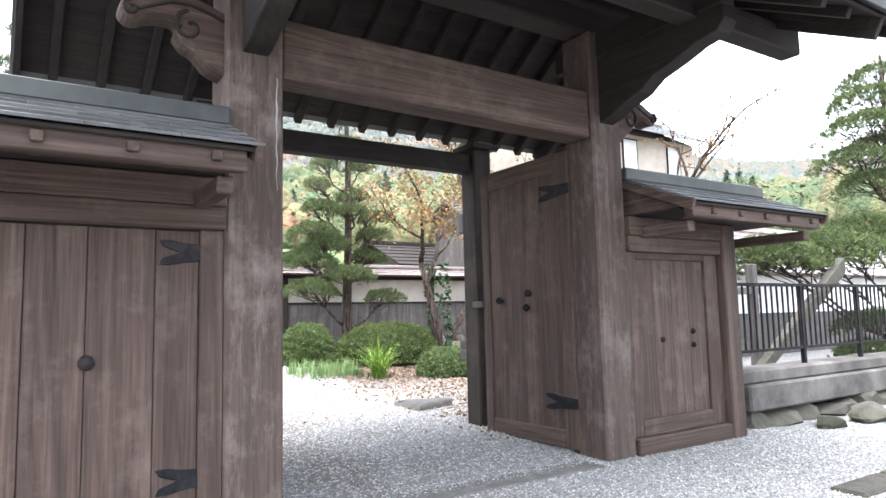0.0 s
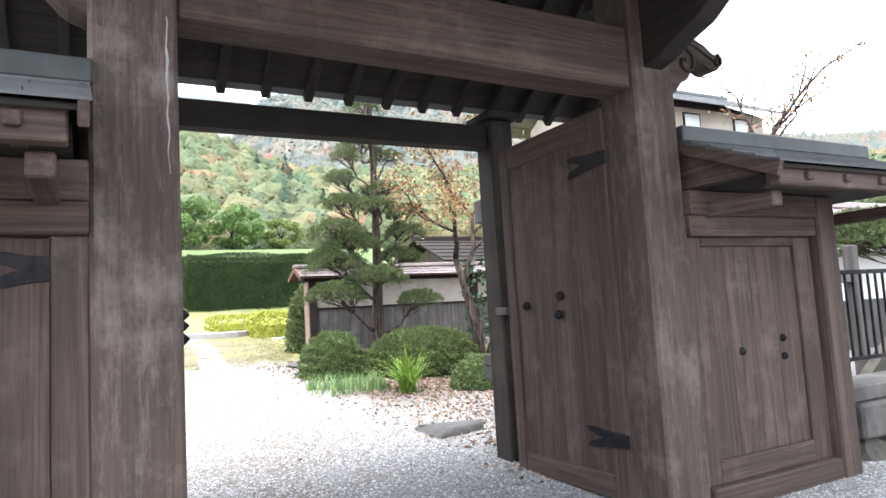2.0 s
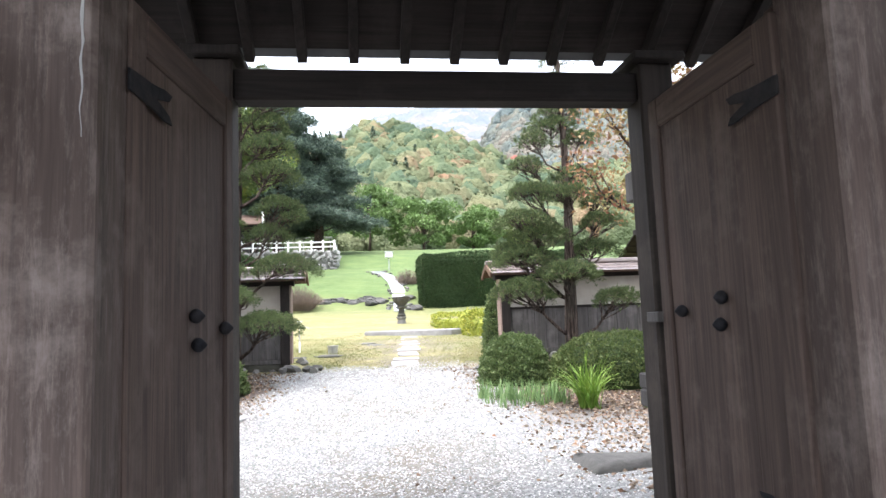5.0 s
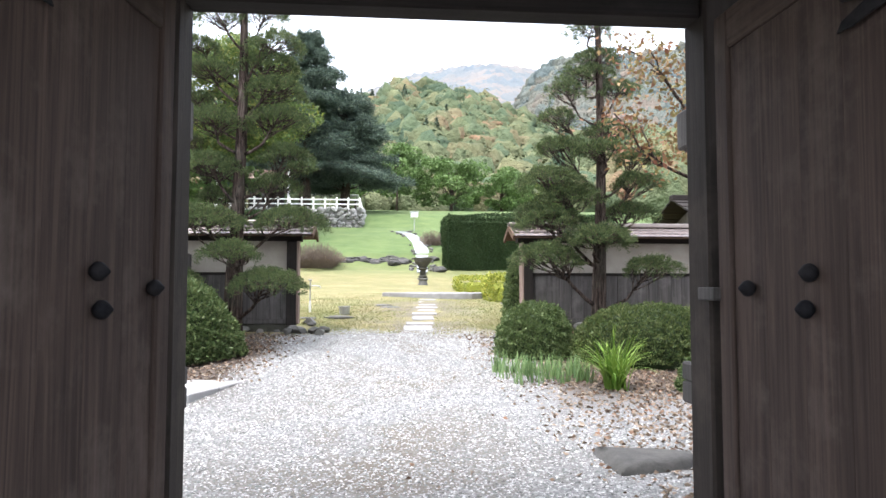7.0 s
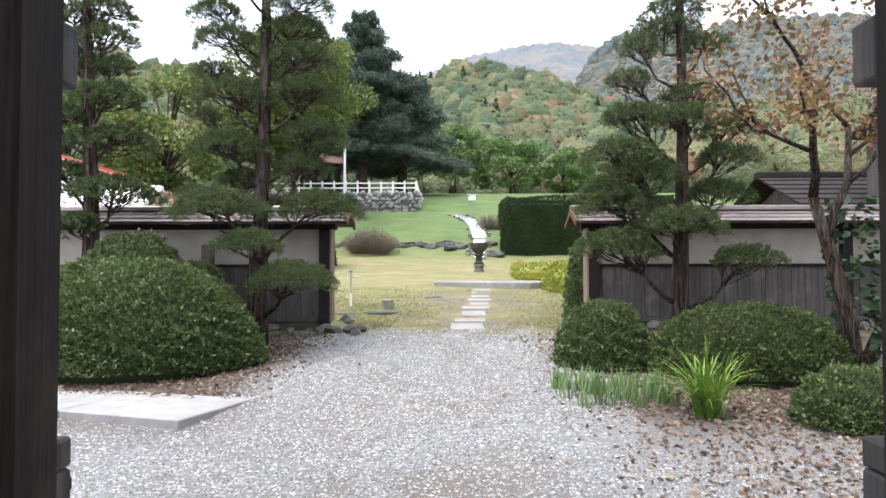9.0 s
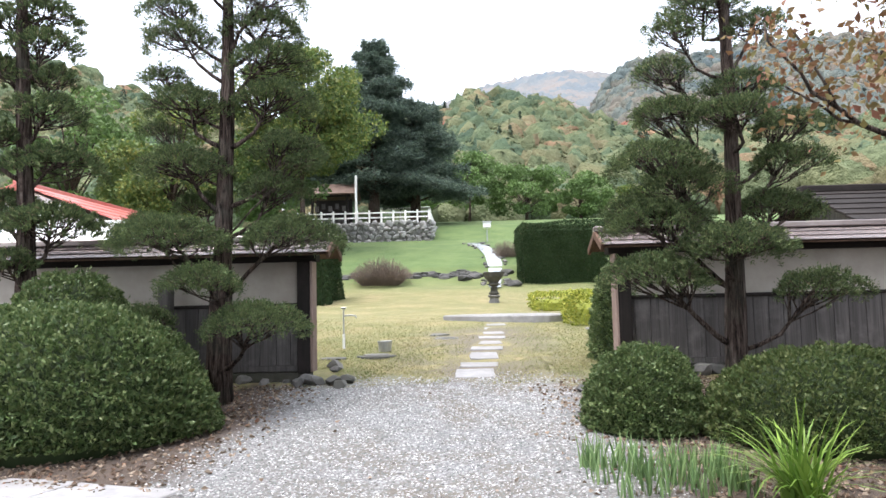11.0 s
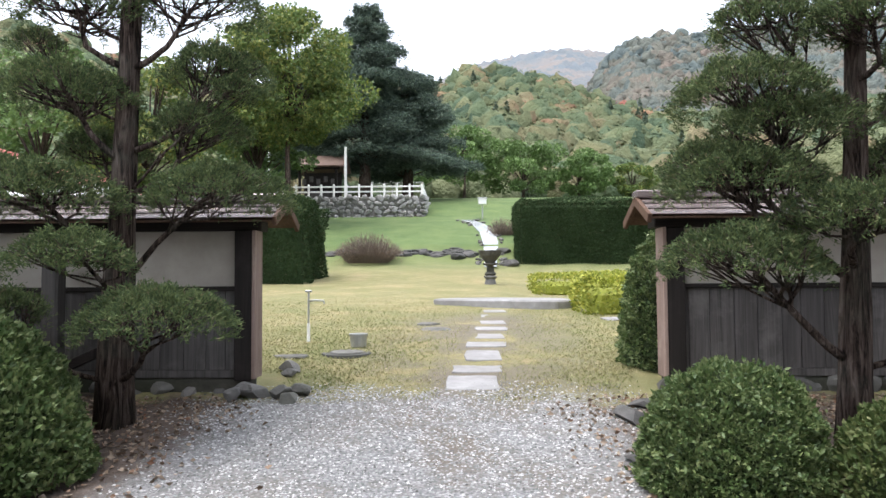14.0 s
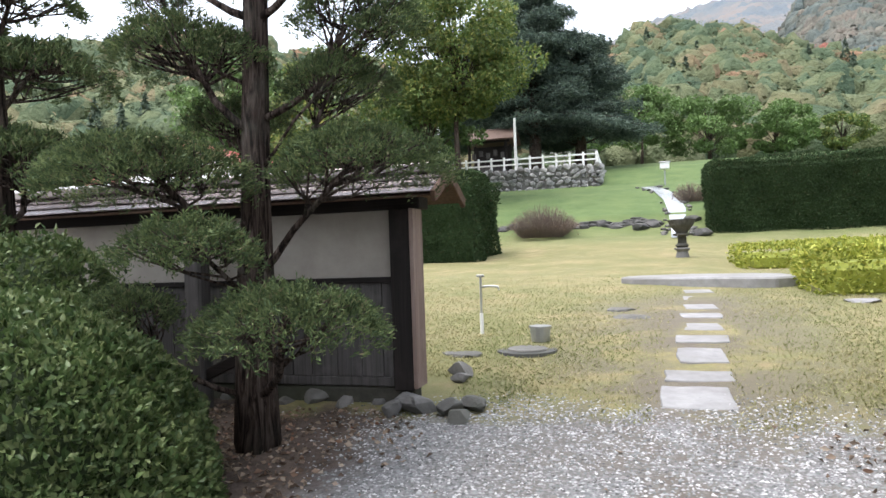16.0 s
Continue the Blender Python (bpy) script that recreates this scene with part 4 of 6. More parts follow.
def cloud_tree(name, x, y, height, radius, pads, label, seed, lean=(0, 0), dens=4300, flat=0.34, base=None, swell=1.16, needle=0.056):
    """A cloud-pruned conifer: a bare trunk with limbs that carry separate rounded pads."""
    z0 = (ground_z(y) if base is None else base) - 0.03
    rng, rr = np.random.default_rng(seed), random.Random(seed)
    tree = thing(name, (x, y, z0), label, "tree", "cloud-pruned garden trees")
    pts, rad = [], []
    for i in range(15):
        f = i / 14
        pts.append((x + lean[0] * f + 0.05 * math.sin(5 * f + seed), y + lean[1] * f + 0.05 * math.cos(4 * f + seed), z0 + height * f))
        rad.append(radius * (1.3 if i == 0 else 1.15 if i <= 2 else 1) * (1 - 0.8 * f))
    part("trunk", tube(pts, rad, 22, rough=0.12, seed=seed, flute=0.30), BARK, tree, smooth=True)
    limbs = bmesh.new()
    P, W = [], []

    def on_trunk(z):
        f = min(max((z - z0) / height, 0), 0.98)
        i = min(int(f * 14), 13)
        g = f * 14 - i
        return Vector(pts[i]).lerp(Vector(pts[i + 1]), g), rad[i]

    for dx, dy, z, r in pads:
        r *= swell
        c = Vector((x + dx, y + dy, z))
        start, tr = on_trunk(max(z - 0.55 * abs(dx) - 0.3 - 0.1 * rr.random(), z0 + 0.35))
        lr = max(0.012, min(0.036, 0.4 * tr, 0.065 * r))
        mid = start.lerp(c, 0.5) + Vector((rr.uniform(-0.12, 0.12), rr.uniform(-0.12, 0.12), -0.06 - 0.12 * rr.random()))
        end = c + Vector((0, 0, -0.02))
        tube([start, start.lerp(mid, 0.5) + Vector((0, 0, -0.02)), mid, mid.lerp(end, 0.6), end], [lr, lr * 0.85, lr * 0.7, lr * 0.55, lr * 0.3], 6, limbs)
        for k in range(15):
            a = 2 * math.pi * k / 15 + rr.random()
            out, top = rr.uniform(0.45, 0.9), r * flat
            e = c + Vector((math.cos(a) * r * out, math.sin(a) * r * out, top * (1 - out ** 2.3) - 0.10 * r))
            s = mid.lerp(end, rr.uniform(0.1, 1.0))
            m = s.lerp(e, 0.4) + Vector((rr.uniform(-0.05, 0.05), rr.uniform(-0.05, 0.05), -0.07 * r - 0.04 * rr.random()))
            m2 = s.lerp(e, 0.72) + Vector((rr.uniform(-0.04, 0.04), rr.uniform(-0.04, 0.04), -0.04 * r))
            tube([s, m, m2, e], [lr * 0.34, lr * 0.26, lr * 0.2, 0.003], 5, limbs)
            for side in (-1, 1):
                b = a + side * rr.uniform(0.25, 0.6)
                q = min(0.95, out + 0.12)
                e2 = c + Vector((math.cos(b) * r * q, math.sin(b) * r * q, top * (1 - q ** 2.3) - 0.12 * r))
                tube([m, m.lerp(e2, 0.55) + Vector((0, 0, -0.03 * r)), e2], [lr * 0.2, lr * 0.15, 0.0025], 4, limbs)
        n = int(dens * (r / 0.5) ** 2 * (0.68 if z > 4.2 else 0.9))
        p, w = pad_points(rng, n, c, r, r * flat)
        p[:, 2] -= 0.10 * r
        P.append(p), W.append(w)
    tagged(part("branchwork", limbs, BARK, tree, smooth=True), kind="stuff")
    link_mesh("foliage", leaf_mesh("foliage", rng, np.concatenate(P), np.concatenate(W), needle, 0.24, 0.3, 0.55), NEEDLE, tree)
    return tree


def crown_tree(name, x, y, trunk_h, crown, material, label, seed, leaf=0.22, n=5000, trunk=0.18, category="tree", blobs=26, group=""):
    """A free-growing tree: tapered trunk, limbs, and a crown of many leaf clumps in an uneven outline. crown: rx, ry, bottom, top."""
    z0 = ground_z(y) - 0.1
    rng, rr = np.random.default_rng(seed), random.Random(seed)
    rx, ry, zb, zt = crown
    tree = thing(name, (x, y, z0), label, category, group)
    top = z0 + zt * 0.9
    bm = tube([(x + 0.15 * math.sin(seed + 3 * f) * f * zt * 0.3, y, z0 + (zt * 0.85) * f) for f in (0, 0.2, 0.4, 0.6, 0.8, 1)], [trunk * k for k in (1.3, 0.95, 0.75, 0.5, 0.3, 0.1)], 8, rough=0.2, seed=seed)
    P, W = [], []
    zc, hz = z0 + (zb + zt) / 2, (zt - zb) / 2
    for k in range(blobs):
        a, e = rr.uniform(0, 6.283), rr.uniform(-1, 1)
        q = math.sqrt(1 - e * e) * rr.uniform(0.45, 0.95)
        c = np.array([x + rx * q * math.cos(a), y + ry * q * math.sin(a), zc + hz * e * 0.85])
        r = rr.uniform(0.20, 0.36) * (rx + hz) / 2
        tube([(x, y, z0 + zb + (c[2] - z0 - zb) * 0.35), tuple((np.array([x, y, c[2] - 0.3 * r]) + c) / 2), tuple(c)], [trunk * 0.32, trunk * 0.2, 0.01], 5, bm)
        m = int(n / blobs)
        d = unit(rng.normal(0, 1, (m, 3)))
        P.append(c + d * r * (rng.uniform(0.35, 1.0, (m, 1)) ** 0.5) * [1, 1, 0.7])
        W.append(d * 0.5 + [0, 0, -0.1])
    part("trunk", bm, BARK, tree, smooth=True)
    link_mesh("crown", leaf_mesh("crown", rng, np.concatenate(P), np.concatenate(W), leaf, 0.55, 0.3, 0.9), material, tree)
    return tree


shrub("clipped_shrub", -0.75, 12.35, 1.58, 1.10, 1.27, 42000, 0.054, BOXLEAF, "large clipped evergreen shrub with small glossy leaves", 1, group="clipped shrubs")
shrub("clipped_shrub", -1.2, 13.30, 0.88, 0.58, 1.56, 15000, 0.05, BOXLEAF, "clipped evergreen shrub behind a larger one", 2, group="clipped shrubs")
shrub("clipped_shrub", 5.0, 12.3, 0.58, 0.55, 0.76, 24000, 0.037, BOXLEAF, "round clipped bright green shrub beside the gravel", 3, group="clipped shrubs")
shrub("clipped_shrub", 6.55, 11.9, 1.15, 0.75, 0.78, 21000, 0.044, DARKLEAF, "long low clipped shrub in front of the wall", 4, group="clipped shrubs")
shrub("clipped_shrub", 6.75, 10.0, 0.62, 0.5, 0.50, 9000, 0.04, BOXLEAF, "low round clipped shrub among fallen leaves", 5, group="clipped shrubs")
shrub("clipped_shrub", 5.58, 15.7, 0.45, 0.48, 1.45, 13000, 0.048, BOXLEAF, "tall rounded clipped shrub behind the wall's end", 6, group="clipped shrubs")

cloud_tree("garden_conifer", 0.47, 13.6, 7.6, 0.118, [
    (0.62, -0.75, 1.98, 0.56), (0.08, -0.85, 2.42, 0.42), (-0.75, -0.45, 2.02, 0.36), (-0.42, -0.6, 2.92, 0.64), (0.84, -0.1, 2.97, 0.58), (-0.98, 0.1, 3.14, 0.32),
    (-0.40, 0.4, 3.40, 0.38), (0.56, 0.2, 3.58, 0.42), (-0.45, -0.1, 3.82, 0.56), (0.95, 0.0, 3.80, 0.24), (0.74, 0.15, 4.05, 0.46), (-0.80, 0.1, 4.28, 0.25),
    (-0.42, 0.0, 4.56, 0.58), (0.60, 0.1, 4.64, 0.55), (-0.76, 0.1, 4.93, 0.33), (0.53, 0.15, 5.12, 0.58), (-0.52, 0.0, 5.38, 0.48), (0.46, 0.2, 5.55, 0.52),
    (-0.68, 0.1, 5.80, 0.40), (0.61, -0.1, 5.82, 0.46), (-0.35, -0.1, 6.25, 0.42), (0.35, 0.2, 6.45, 0.42), (-0.1, 0.0, 7.0, 0.42), (0.1, 0.1, 7.55, 0.35)],
    "tall cloud-pruned conifer in front of the garden wall", 11, dens=9500, needle=0.038, swell=1.0)
cloud_tree("garden_conifer", 6.17, 12.94, 7.0, 0.105, [
    (-0.93, -0.2, 2.38, 0.54), (-0.14, -0.40, 2.66, 0.54), (0.76, -0.2, 2.22, 0.42), (-0.80, 0.0, 2.95, 0.55), (-1.0, 0.1, 3.08, 0.33), (-0.50, 0.0, 3.34, 0.50), (0.55, 0.2, 3.10, 0.42),
    (-0.80, -0.1, 3.58, 0.52), (0.64, 0.0, 3.56, 0.40), (-0.03, -0.3, 4.00, 0.42), (0.72, 0.1, 3.97, 0.38), (-0.60, 0.0, 4.10, 0.42), (0.2, 0.1, 4.38, 0.46), (-0.67, 0.05, 4.58, 0.32),
    (-0.53, 0.0, 5.0, 0.30), (0.36, 0.0, 5.03, 0.36), (-0.14, 0.1, 5.27, 0.45), (0.0, 0.1, 5.55, 0.42), (-0.1, -0.1, 6.0, 0.38), (0.1, 0.1, 6.6, 0.35)],
    "cloud-pruned conifer with layered pads before the plank wall", 12, dens=8500, needle=0.040, swell=1.02)
cloud_tree("garden_conifer", -2.1, 13.8, 7.0, 0.125, [
    (0.44, -0.1, 3.20, 0.60), (0.35, 0.1, 3.98, 0.56), (0.26, 0.0, 4.60, 0.50), (0.25, 0.1, 5.04, 0.36), (0.25, 0.0, 5.45, 0.40), (0.16, 0.1, 5.88, 0.46), (-0.04, -0.3, 2.72, 0.34), (-0.5, 0.2, 3.5, 0.5), (-0.45, -0.1, 4.3, 0.5),
    (-0.35, 0.1, 5.2, 0.4), (-0.3, 0.1, 5.8, 0.4), (-0.1, 0.0, 6.5, 0.4)],
    "slender cloud-pruned conifer beside the garden wall", 13, swell=1.1, dens=3800, needle=0.06)


def strap_plant(name, x, y, n, length, width, spread, material, label, seed):
    z = ground_z(y)
    rng = np.random.default_rng(seed)
    ob = thing(name, (x, y, z), label, "plant")
    V, F = [], []
    for k in range(n):
        a, s = rng.uniform(0, 6.283), rng.uniform(0.1, spread)
        L, bx, by = length * rng.uniform(0.6, 1.1), rng.normal(0, 0.05), rng.normal(0, 0.05)
        d, q = np.array([math.cos(a), math.sin(a), 0]), np.array([-math.sin(a), math.cos(a), 0])
        for i in range(6):
            f = i / 5
            c = np.array([x + bx, y + by, z]) + d * L * s * f ** 1.4 + np.array([0, 0, L * (f - 0.55 * s * f ** 2.6)])
            w = width * (1 - 0.9 * f ** 2)
            V += [c - q * w / 2, c + q * w / 2]
            if i:
                j = len(V)
                F.append((j - 4, j - 3, j - 1, j - 2))
    tagged(link_mesh("leaf_tuft", mesh_from("leaf_tuft", V, F), material, ob), kind="stuff")
    return ob


strap_plant("strap_leaf_plant", 5.45, 10.2, 130, 0.78, 0.026, 1.15, LILYLEAF, "arching bright green strap-leaved plant in the gravel", 21)
rng = np.random.default_rng(22)
iris = random.Random(22)
for k in range(34):
    strap_plant("iris", 4.22 + iris.random() * 1.05, 10.35 + iris.random() * 0.75 + 0.1, 13, 0.30, 0.017, 0.4, IRISLEAF, "small clump of upright grey-green iris leaves", 100 + k)


def block_hedge(name, x0, x1, y0, y1, h, n, leaf, material, label, seed, wave=0.05):
    zb = [ground_z(y0), ground_z(y1)]
    rng = np.random.default_rng(seed)
    ob = thing(name, ((x0 + x1) / 2, y0, zb[0]), label, "hedge")
    z0 = min(zb) - 0.1
    zt = zb[0] + h
    part("inner_mass", box(x0 + 0.2, x1 - 0.2, y0 + 0.2, y1 - 0.2, z0, zt - 0.2, 0.12), HEDGELEAF if material is not YELLOWHEDGE else YELLOWHEDGE, ob)
    def face(m, fx, fy, fz, nrm):
        return np.stack([fx(m), fy(m), fz(m)], 1), np.tile(nrm, (m, 1))
    U = lambda a, b: (lambda m: rng.uniform(a, b, m))
    K = lambda a: (lambda m: np.full(m, a) + rng.normal(0, 0.035, m))
    A = [(x1 - x0) * (zt - z0), (y1 - y0) * (zt - z0), (y1 - y0) * (zt - z0), (x1 - x0) * (y1 - y0)]
    S = sum(A)
    fs = [face(int(n * A[0] / S), U(x0, x1), K(y0), U(z0, zt), (0, -1, 0.2)), face(int(n * A[1] / S), K(x0), U(y0, y1), U(z0, zt), (-1, 0, 0.2)),
          face(int(n * A[2] / S), K(x1), U(y0, y1), U(z0, zt), (1, 0, 0.2)), face(int(n * A[3] / S), U(x0, x1), U(y0, y1), K(zt), (0, 0, 1))]
    p, w = np.concatenate([f[0] for f in fs]), np.concatenate([f[1] for f in fs])
    p += wave * np.stack([np.sin(p[:, 1] * 2.1 + p[:, 2] * 1.7), np.sin(p[:, 0] * 1.9 + p[:, 2]), np.sin(p[:, 0] * 0.9 + p[:, 1] * 1.3)], 1)
    link_mesh("leaves", leaf_mesh("leaves", rng, p, w.astype(float), leaf, 0.55, 0.3, 0.7), material, ob)
    return ob


block_hedge("tall_hedge", 6.45, 16.2, 42.4, 44.4, 2.75, 16000, 0.10, HEDGELEAF, "taller rear tier of the dark clipped hedge", 35, 0.12)
block_hedge("tall_hedge", 6.25, 16.0, 40.6, 43.0, 3.05, 44000, 0.095, HEDGELEAF, "tall dark clipped yew hedge on the lawn", 31, 0.10)
block_hedge("tall_hedge", -5.5, -2.1, 31.5, 35.5, 3.0, 30000, 0.09, HEDGELEAF, "tall dark clipped hedge behind the garden wall", 32, 0.12)
block_hedge("low_hedge", 5.75, 14.0, 20.9, 23.2, 0.68, 12000, 0.09, YELLOWHEDGE, "low clipped yellow-green hedge beside the stone slab", 33, 0.06)
block_hedge("low_hedge", 5.6, 14.0, 27.0, 30.0, 0.55, 12000, 0.09, YELLOWHEDGE, "low clipped yellow-green hedge along the stream", 34, 0.06)

# ---- paving, stepping stones, slab ----
steps = [(3.42, 14.92, 0.27, 0.28), (3.50, 15.52, 0.28, 0.16), (3.58, 16.25, 0.22, 0.28), (3.66, 16.95, 0.27, 0.18), (3.73, 17.75, 0.21, 0.26), (3.81, 18.7, 0.25, 0.22), (3.88, 19.6, 0.22, 0.26), (3.96, 20.7, 0.25, 0.26), (4.03, 21.7, 0.22, 0.26)]
for i, (x, y, hx, hy) in enumerate(steps):
    z = ground_z(y)
    rr = random.Random(i)
    prof = [(x + hx * a + rr.uniform(-0.018, 0.018), y + hy * b + rr.uniform(-0.018, 0.018)) for a, b in ((-0.98, -0.97), (-0.35, -1), (0.35, -1), (0.99, -0.98), (1, 0), (0.96, 0.97), (0.3, 1), (-0.4, 0.98), (-0.95, 0.96), (-1, 0))]
    slab_bm = prism(prof, "z", z - 0.06, z + 0.010, 0.008)
    tilt = (ground_z(y + 0.4) - ground_z(y - 0.4)) / 0.8
    for v in slab_bm.verts:
        v.co.z += tilt * (v.co.y - y)
    tagged(part("stepping_stone", slab_bm, PALESTONE), "flat pale stepping stone set in the lawn", "stepping stone", "stepping stones to the slab")
prof = [(2.72, 23.45), (2.95, 23.1), (3.35, 22.92), (3.9, 22.62), (4.45, 22.5), (4.9, 22.2), (5.35, 22.12), (5.7, 22.35), (5.84, 22.8), (5.7, 23.6), (5.3, 24.0), (4.9, 24.05), (4.3, 24.35), (3.7, 24.3), (3.2, 24.2), (2.85, 23.9)]
tagged(part("stone_slab", prism(prof, "z", 1.42, 1.685, 0.03), PALESTONE), "broad pale stone slab bridging the lawn's edge", "stone slab")

# ---- paved corner, flat stone, threshold kerb ----
pavement = thing("pavement", (0.0, 10.6, 0.72), "low platform of pale rectangular paving slabs", "paving", kind="structure")
for a, b, c, d in ((0.0, 0.45, 0.0, 0.5), (0.45, 1.0, 0.0, 0.5), (0.0, 0.6, 0.5, 1.0), (0.6, 1.0, 0.5, 1.0)):
    def corner(u, v):
        return (0.84 + 0.38 * v - 2.3 * (1 - u), 9.80 + 1.0 * v + 0.75 * (1 - u))
    pr = [corner(a + 0.004, c + 0.006), corner(b - 0.004, c + 0.006), corner(b - 0.004, d - 0.006), corner(a + 0.004, d - 0.006)]
    part("paving_slab", prism(pr, "z", 0.62, 0.765, 0.01), PAVESTONE, pavement)
tagged(part("flat_stone", moved(rock(0, 0, 0, 0.66, 0.44, 0.12, 77, 3), Matrix.Translation((4.83, 7.72, 0.53))), DARKSTONE, smooth=True), "broad flat dark stone lying in the gravel", "stone")
kerb = thing("kerb", (6.4, 2.7, 0.28), "mossy grey stone kerb along the gravel", "kerb", kind="structure")
for i in range(4):
    part("kerb_stone", box(5.35 + i * 0.8, 6.12 + i * 0.8, 2.52, 2.80, 0.18, 0.34, 0.02), MOSSY, kerb)

# ---- retaining wall with a railing beside the wing wall ----
retaining = thing("retaining_wall", (10.0, 4.6, 0.36), "stained concrete retaining wall over mossy boulders", "wall")
part("coping", box(6.95, 14.0, 4.48, 4.90, 0.86, 1.02, 0.025), CONCRETE, retaining)
part("course", box(7.0, 14.0, 4.42, 4.90, 0.56, 0.86, 0.025), CONCRETE, retaining)
rr = random.Random(9)
for i in range(14):
    x = 7.2 + i * 0.5
    part("boulder", rock(x + rr.uniform(-0.1, 0.1), 4.56, 0.40 + rr.uniform(-0.05, 0.05), rr.uniform(0.28, 0.46), 0.27, rr.uniform(0.17, 0.25), i + 300, 2), MOSSY, retaining)
for i, (x, y, s) in enumerate(((7.9, 4.05, 0.27), (8.7, 4.0, 0.36), (9.6, 3.9, 0.40), (10.6, 4.0, 0.4))):
    tagged(part("boulder", rock(x, y, 0.42, s, s * 0.7, s * 0.5, i + 330, 3), MOSSY), "rounded mossy boulder at the wall's foot", "boulder", "boulders at the retaining wall")
bank = part("bank", box(7.0, 40.0, 4.85, 9.2, 0.2, 0.50, 0.0), MOSSY)
tagged(bank, "raised mossy earth bank behind the retaining wall", "bank", kind="structure")
railing = thing("railing", (9.5, 4.62, 1.02), "black metal railing on the concrete wall", "railing")
part("top_rail", box(7.05, 13.0, 4.60, 4.645, 1.98, 2.02, 0.005), IRON, railing)
part("bottom_rail", box(7.05, 13.0, 4.605, 4.64, 1.20, 1.235, 0.005), IRON, railing)
for i in range(5):
    part("post", box(7.05 + i * 1.45, 7.10 + i * 1.45, 4.595, 4.65, 1.02, 2.0, 0.004), IRON, railing)
for i in range(48):
    part("bar", box(7.16 + i * 0.12, 7.178 + i * 0.12, 4.613, 4.631, 1.22, 1.985, 0.0), IRON, railing)
shed_frame = thing("trellis", (8.6, 5.6, 0.5), "old grey timber frame with a slanting mossy plank", "trellis")
part("post", box(8.35, 8.47, 5.5, 5.62, 0.5, 2.35, 0.01), PLANK, shed_frame)
part("post", box(8.95, 9.07, 5.5, 5.62, 0.5, 2.35, 0.01), PLANK, shed_frame)
part("cross_bar", box(8.3, 9.15, 5.53, 5.60, 1.92, 2.02, 0.008), PLANK, shed_frame)
part("slanting_plank", prism([(8.1, 0.48), (8.35, 0.48), (11.3, 2.25), (11.3, 2.50)], "y", 5.35, 5.48), MOSSY, shed_frame)


def low_house(name, x0, x1, y0, y1, zg, zw, zp, ze, zr, label, roof_mat, ridge_axis="x", over=0.6, gable_mat=None, windows=0):
    """A house with planks below, plaster above and a gabled roof of separate courses."""
    h = thing(name, ((x0 + x1) / 2, (y0 + y1) / 2, zg), label, "house")
    part("wall", box(x0, x1, y0, y1, zg - 0.4, zp, 0.01), gable_mat or PLASTER, h)
    part("plank_skirt", box(x0 - 0.03, x1 + 0.03, y0 - 0.03, y1 + 0.03, zg - 0.4, zw, 0.01), PLANK, h)
    if ridge_axis == "x":
        ym = (y0 + y1) / 2
        part("gable", prism([(y0, zp), (y1, zp), (ym, zr - 0.15)], "x", x0 + 0.02, x1 - 0.02, 0), gable_mat or PLASTER, h)
        for s, ye in ((-1, y0 - over), (1, y1 + over)):
            for r in range(6):
                f0, f1 = r / 6, min(1, (r + 1.08) / 6)
                slope_bar(x0 - over, x1 + over, ye + (ym - ye) * f0, ze + (zr - ze) * f0 + 0.03, ye + (ym - ye) * f1, ze + (zr - ze) * f1, 0.05, roof_mat, "roof_course", h)
        part("roof_ridge", box(x0 - over, x1 + over, ym - 0.15, ym + 0.15, zr, zr + 0.16, 0.02), roof_mat, h)
    else:
        xm = (x0 + x1) / 2
        part("gable", prism([(x0, zp), (x1, zp), (xm, zr - 0.15)], "y", y0 + 0.02, y1 - 0.02, 0), gable_mat or PLASTER, h)
        for xe in (x0 - over, x1 + over):
            for r in range(6):
                f0, f1 = r / 6, min(1, (r + 1.08) / 6)
                pr = [(xe + (xm - xe) * f0, ze + (zr - ze) * f0 + 0.03), (xe + (xm - xe) * f1, ze + (zr - ze) * f1), (xe + (xm - xe) * f1, ze + (zr - ze) * f1 + 0.06), (xe + (xm - xe) * f0, ze + (zr - ze) * f0 + 0.09)]
                part("roof_course", prism(pr, "y", y0 - over, y1 + over, 0), roof_mat, h)
        part("roof_ridge", box(xm - 0.15, xm + 0.15, y0 - over, y1 + over, zr, zr + 0.16, 0.02), roof_mat, h)
    for k in range(windows):
        wx = x0 + (k + 0.5) * (x1 - x0) / windows
        w = part("window", box(wx - 0.5, wx + 0.5, y0 - 0.05, y0 + 0.02, zw + 0.15, zp - 0.2, 0.01), DARK_SHADE_WOOD["x"], h)
        part("pane", box(wx - 0.42, wx + 0.42, y0 - 0.06, y0 - 0.052, zw + 0.22, zp - 0.27, 0.0), STEEL, w)
    return h


low_house("storehouse", 11.5, 30.0, 9.2, 13.0, 0.5, 1.62, 2.52, 2.48, 3.9, "long low storehouse with white plaster over dark planks", ROOFMETAL, gable_mat=WHITE)
low_house("house", 19.0, 28.2, 20.0, 25.0, 1.2, 7.6, 9.75, 9.65, 11.4, "two-storey plaster house with a dark tiled roof behind trees", SHINGLE, over=0.9, windows=3)
low_house("house", 11.5, 19.0, 19.5, 22.5, 1.3, 2.6, 3.6, 3.40, 4.3, "old timber house with a weathered grey roof behind the wall", DARK_SHADE_WOOD["x"], gable_mat=PLANK)
low_house("house", -19.5, -8.8, 32.0, 40.0, 2.2, 2.8, 4.6, 4.6, 7.0, "white-walled house with a red metal roof", REDROOF, "y", 0.8, WHITE)
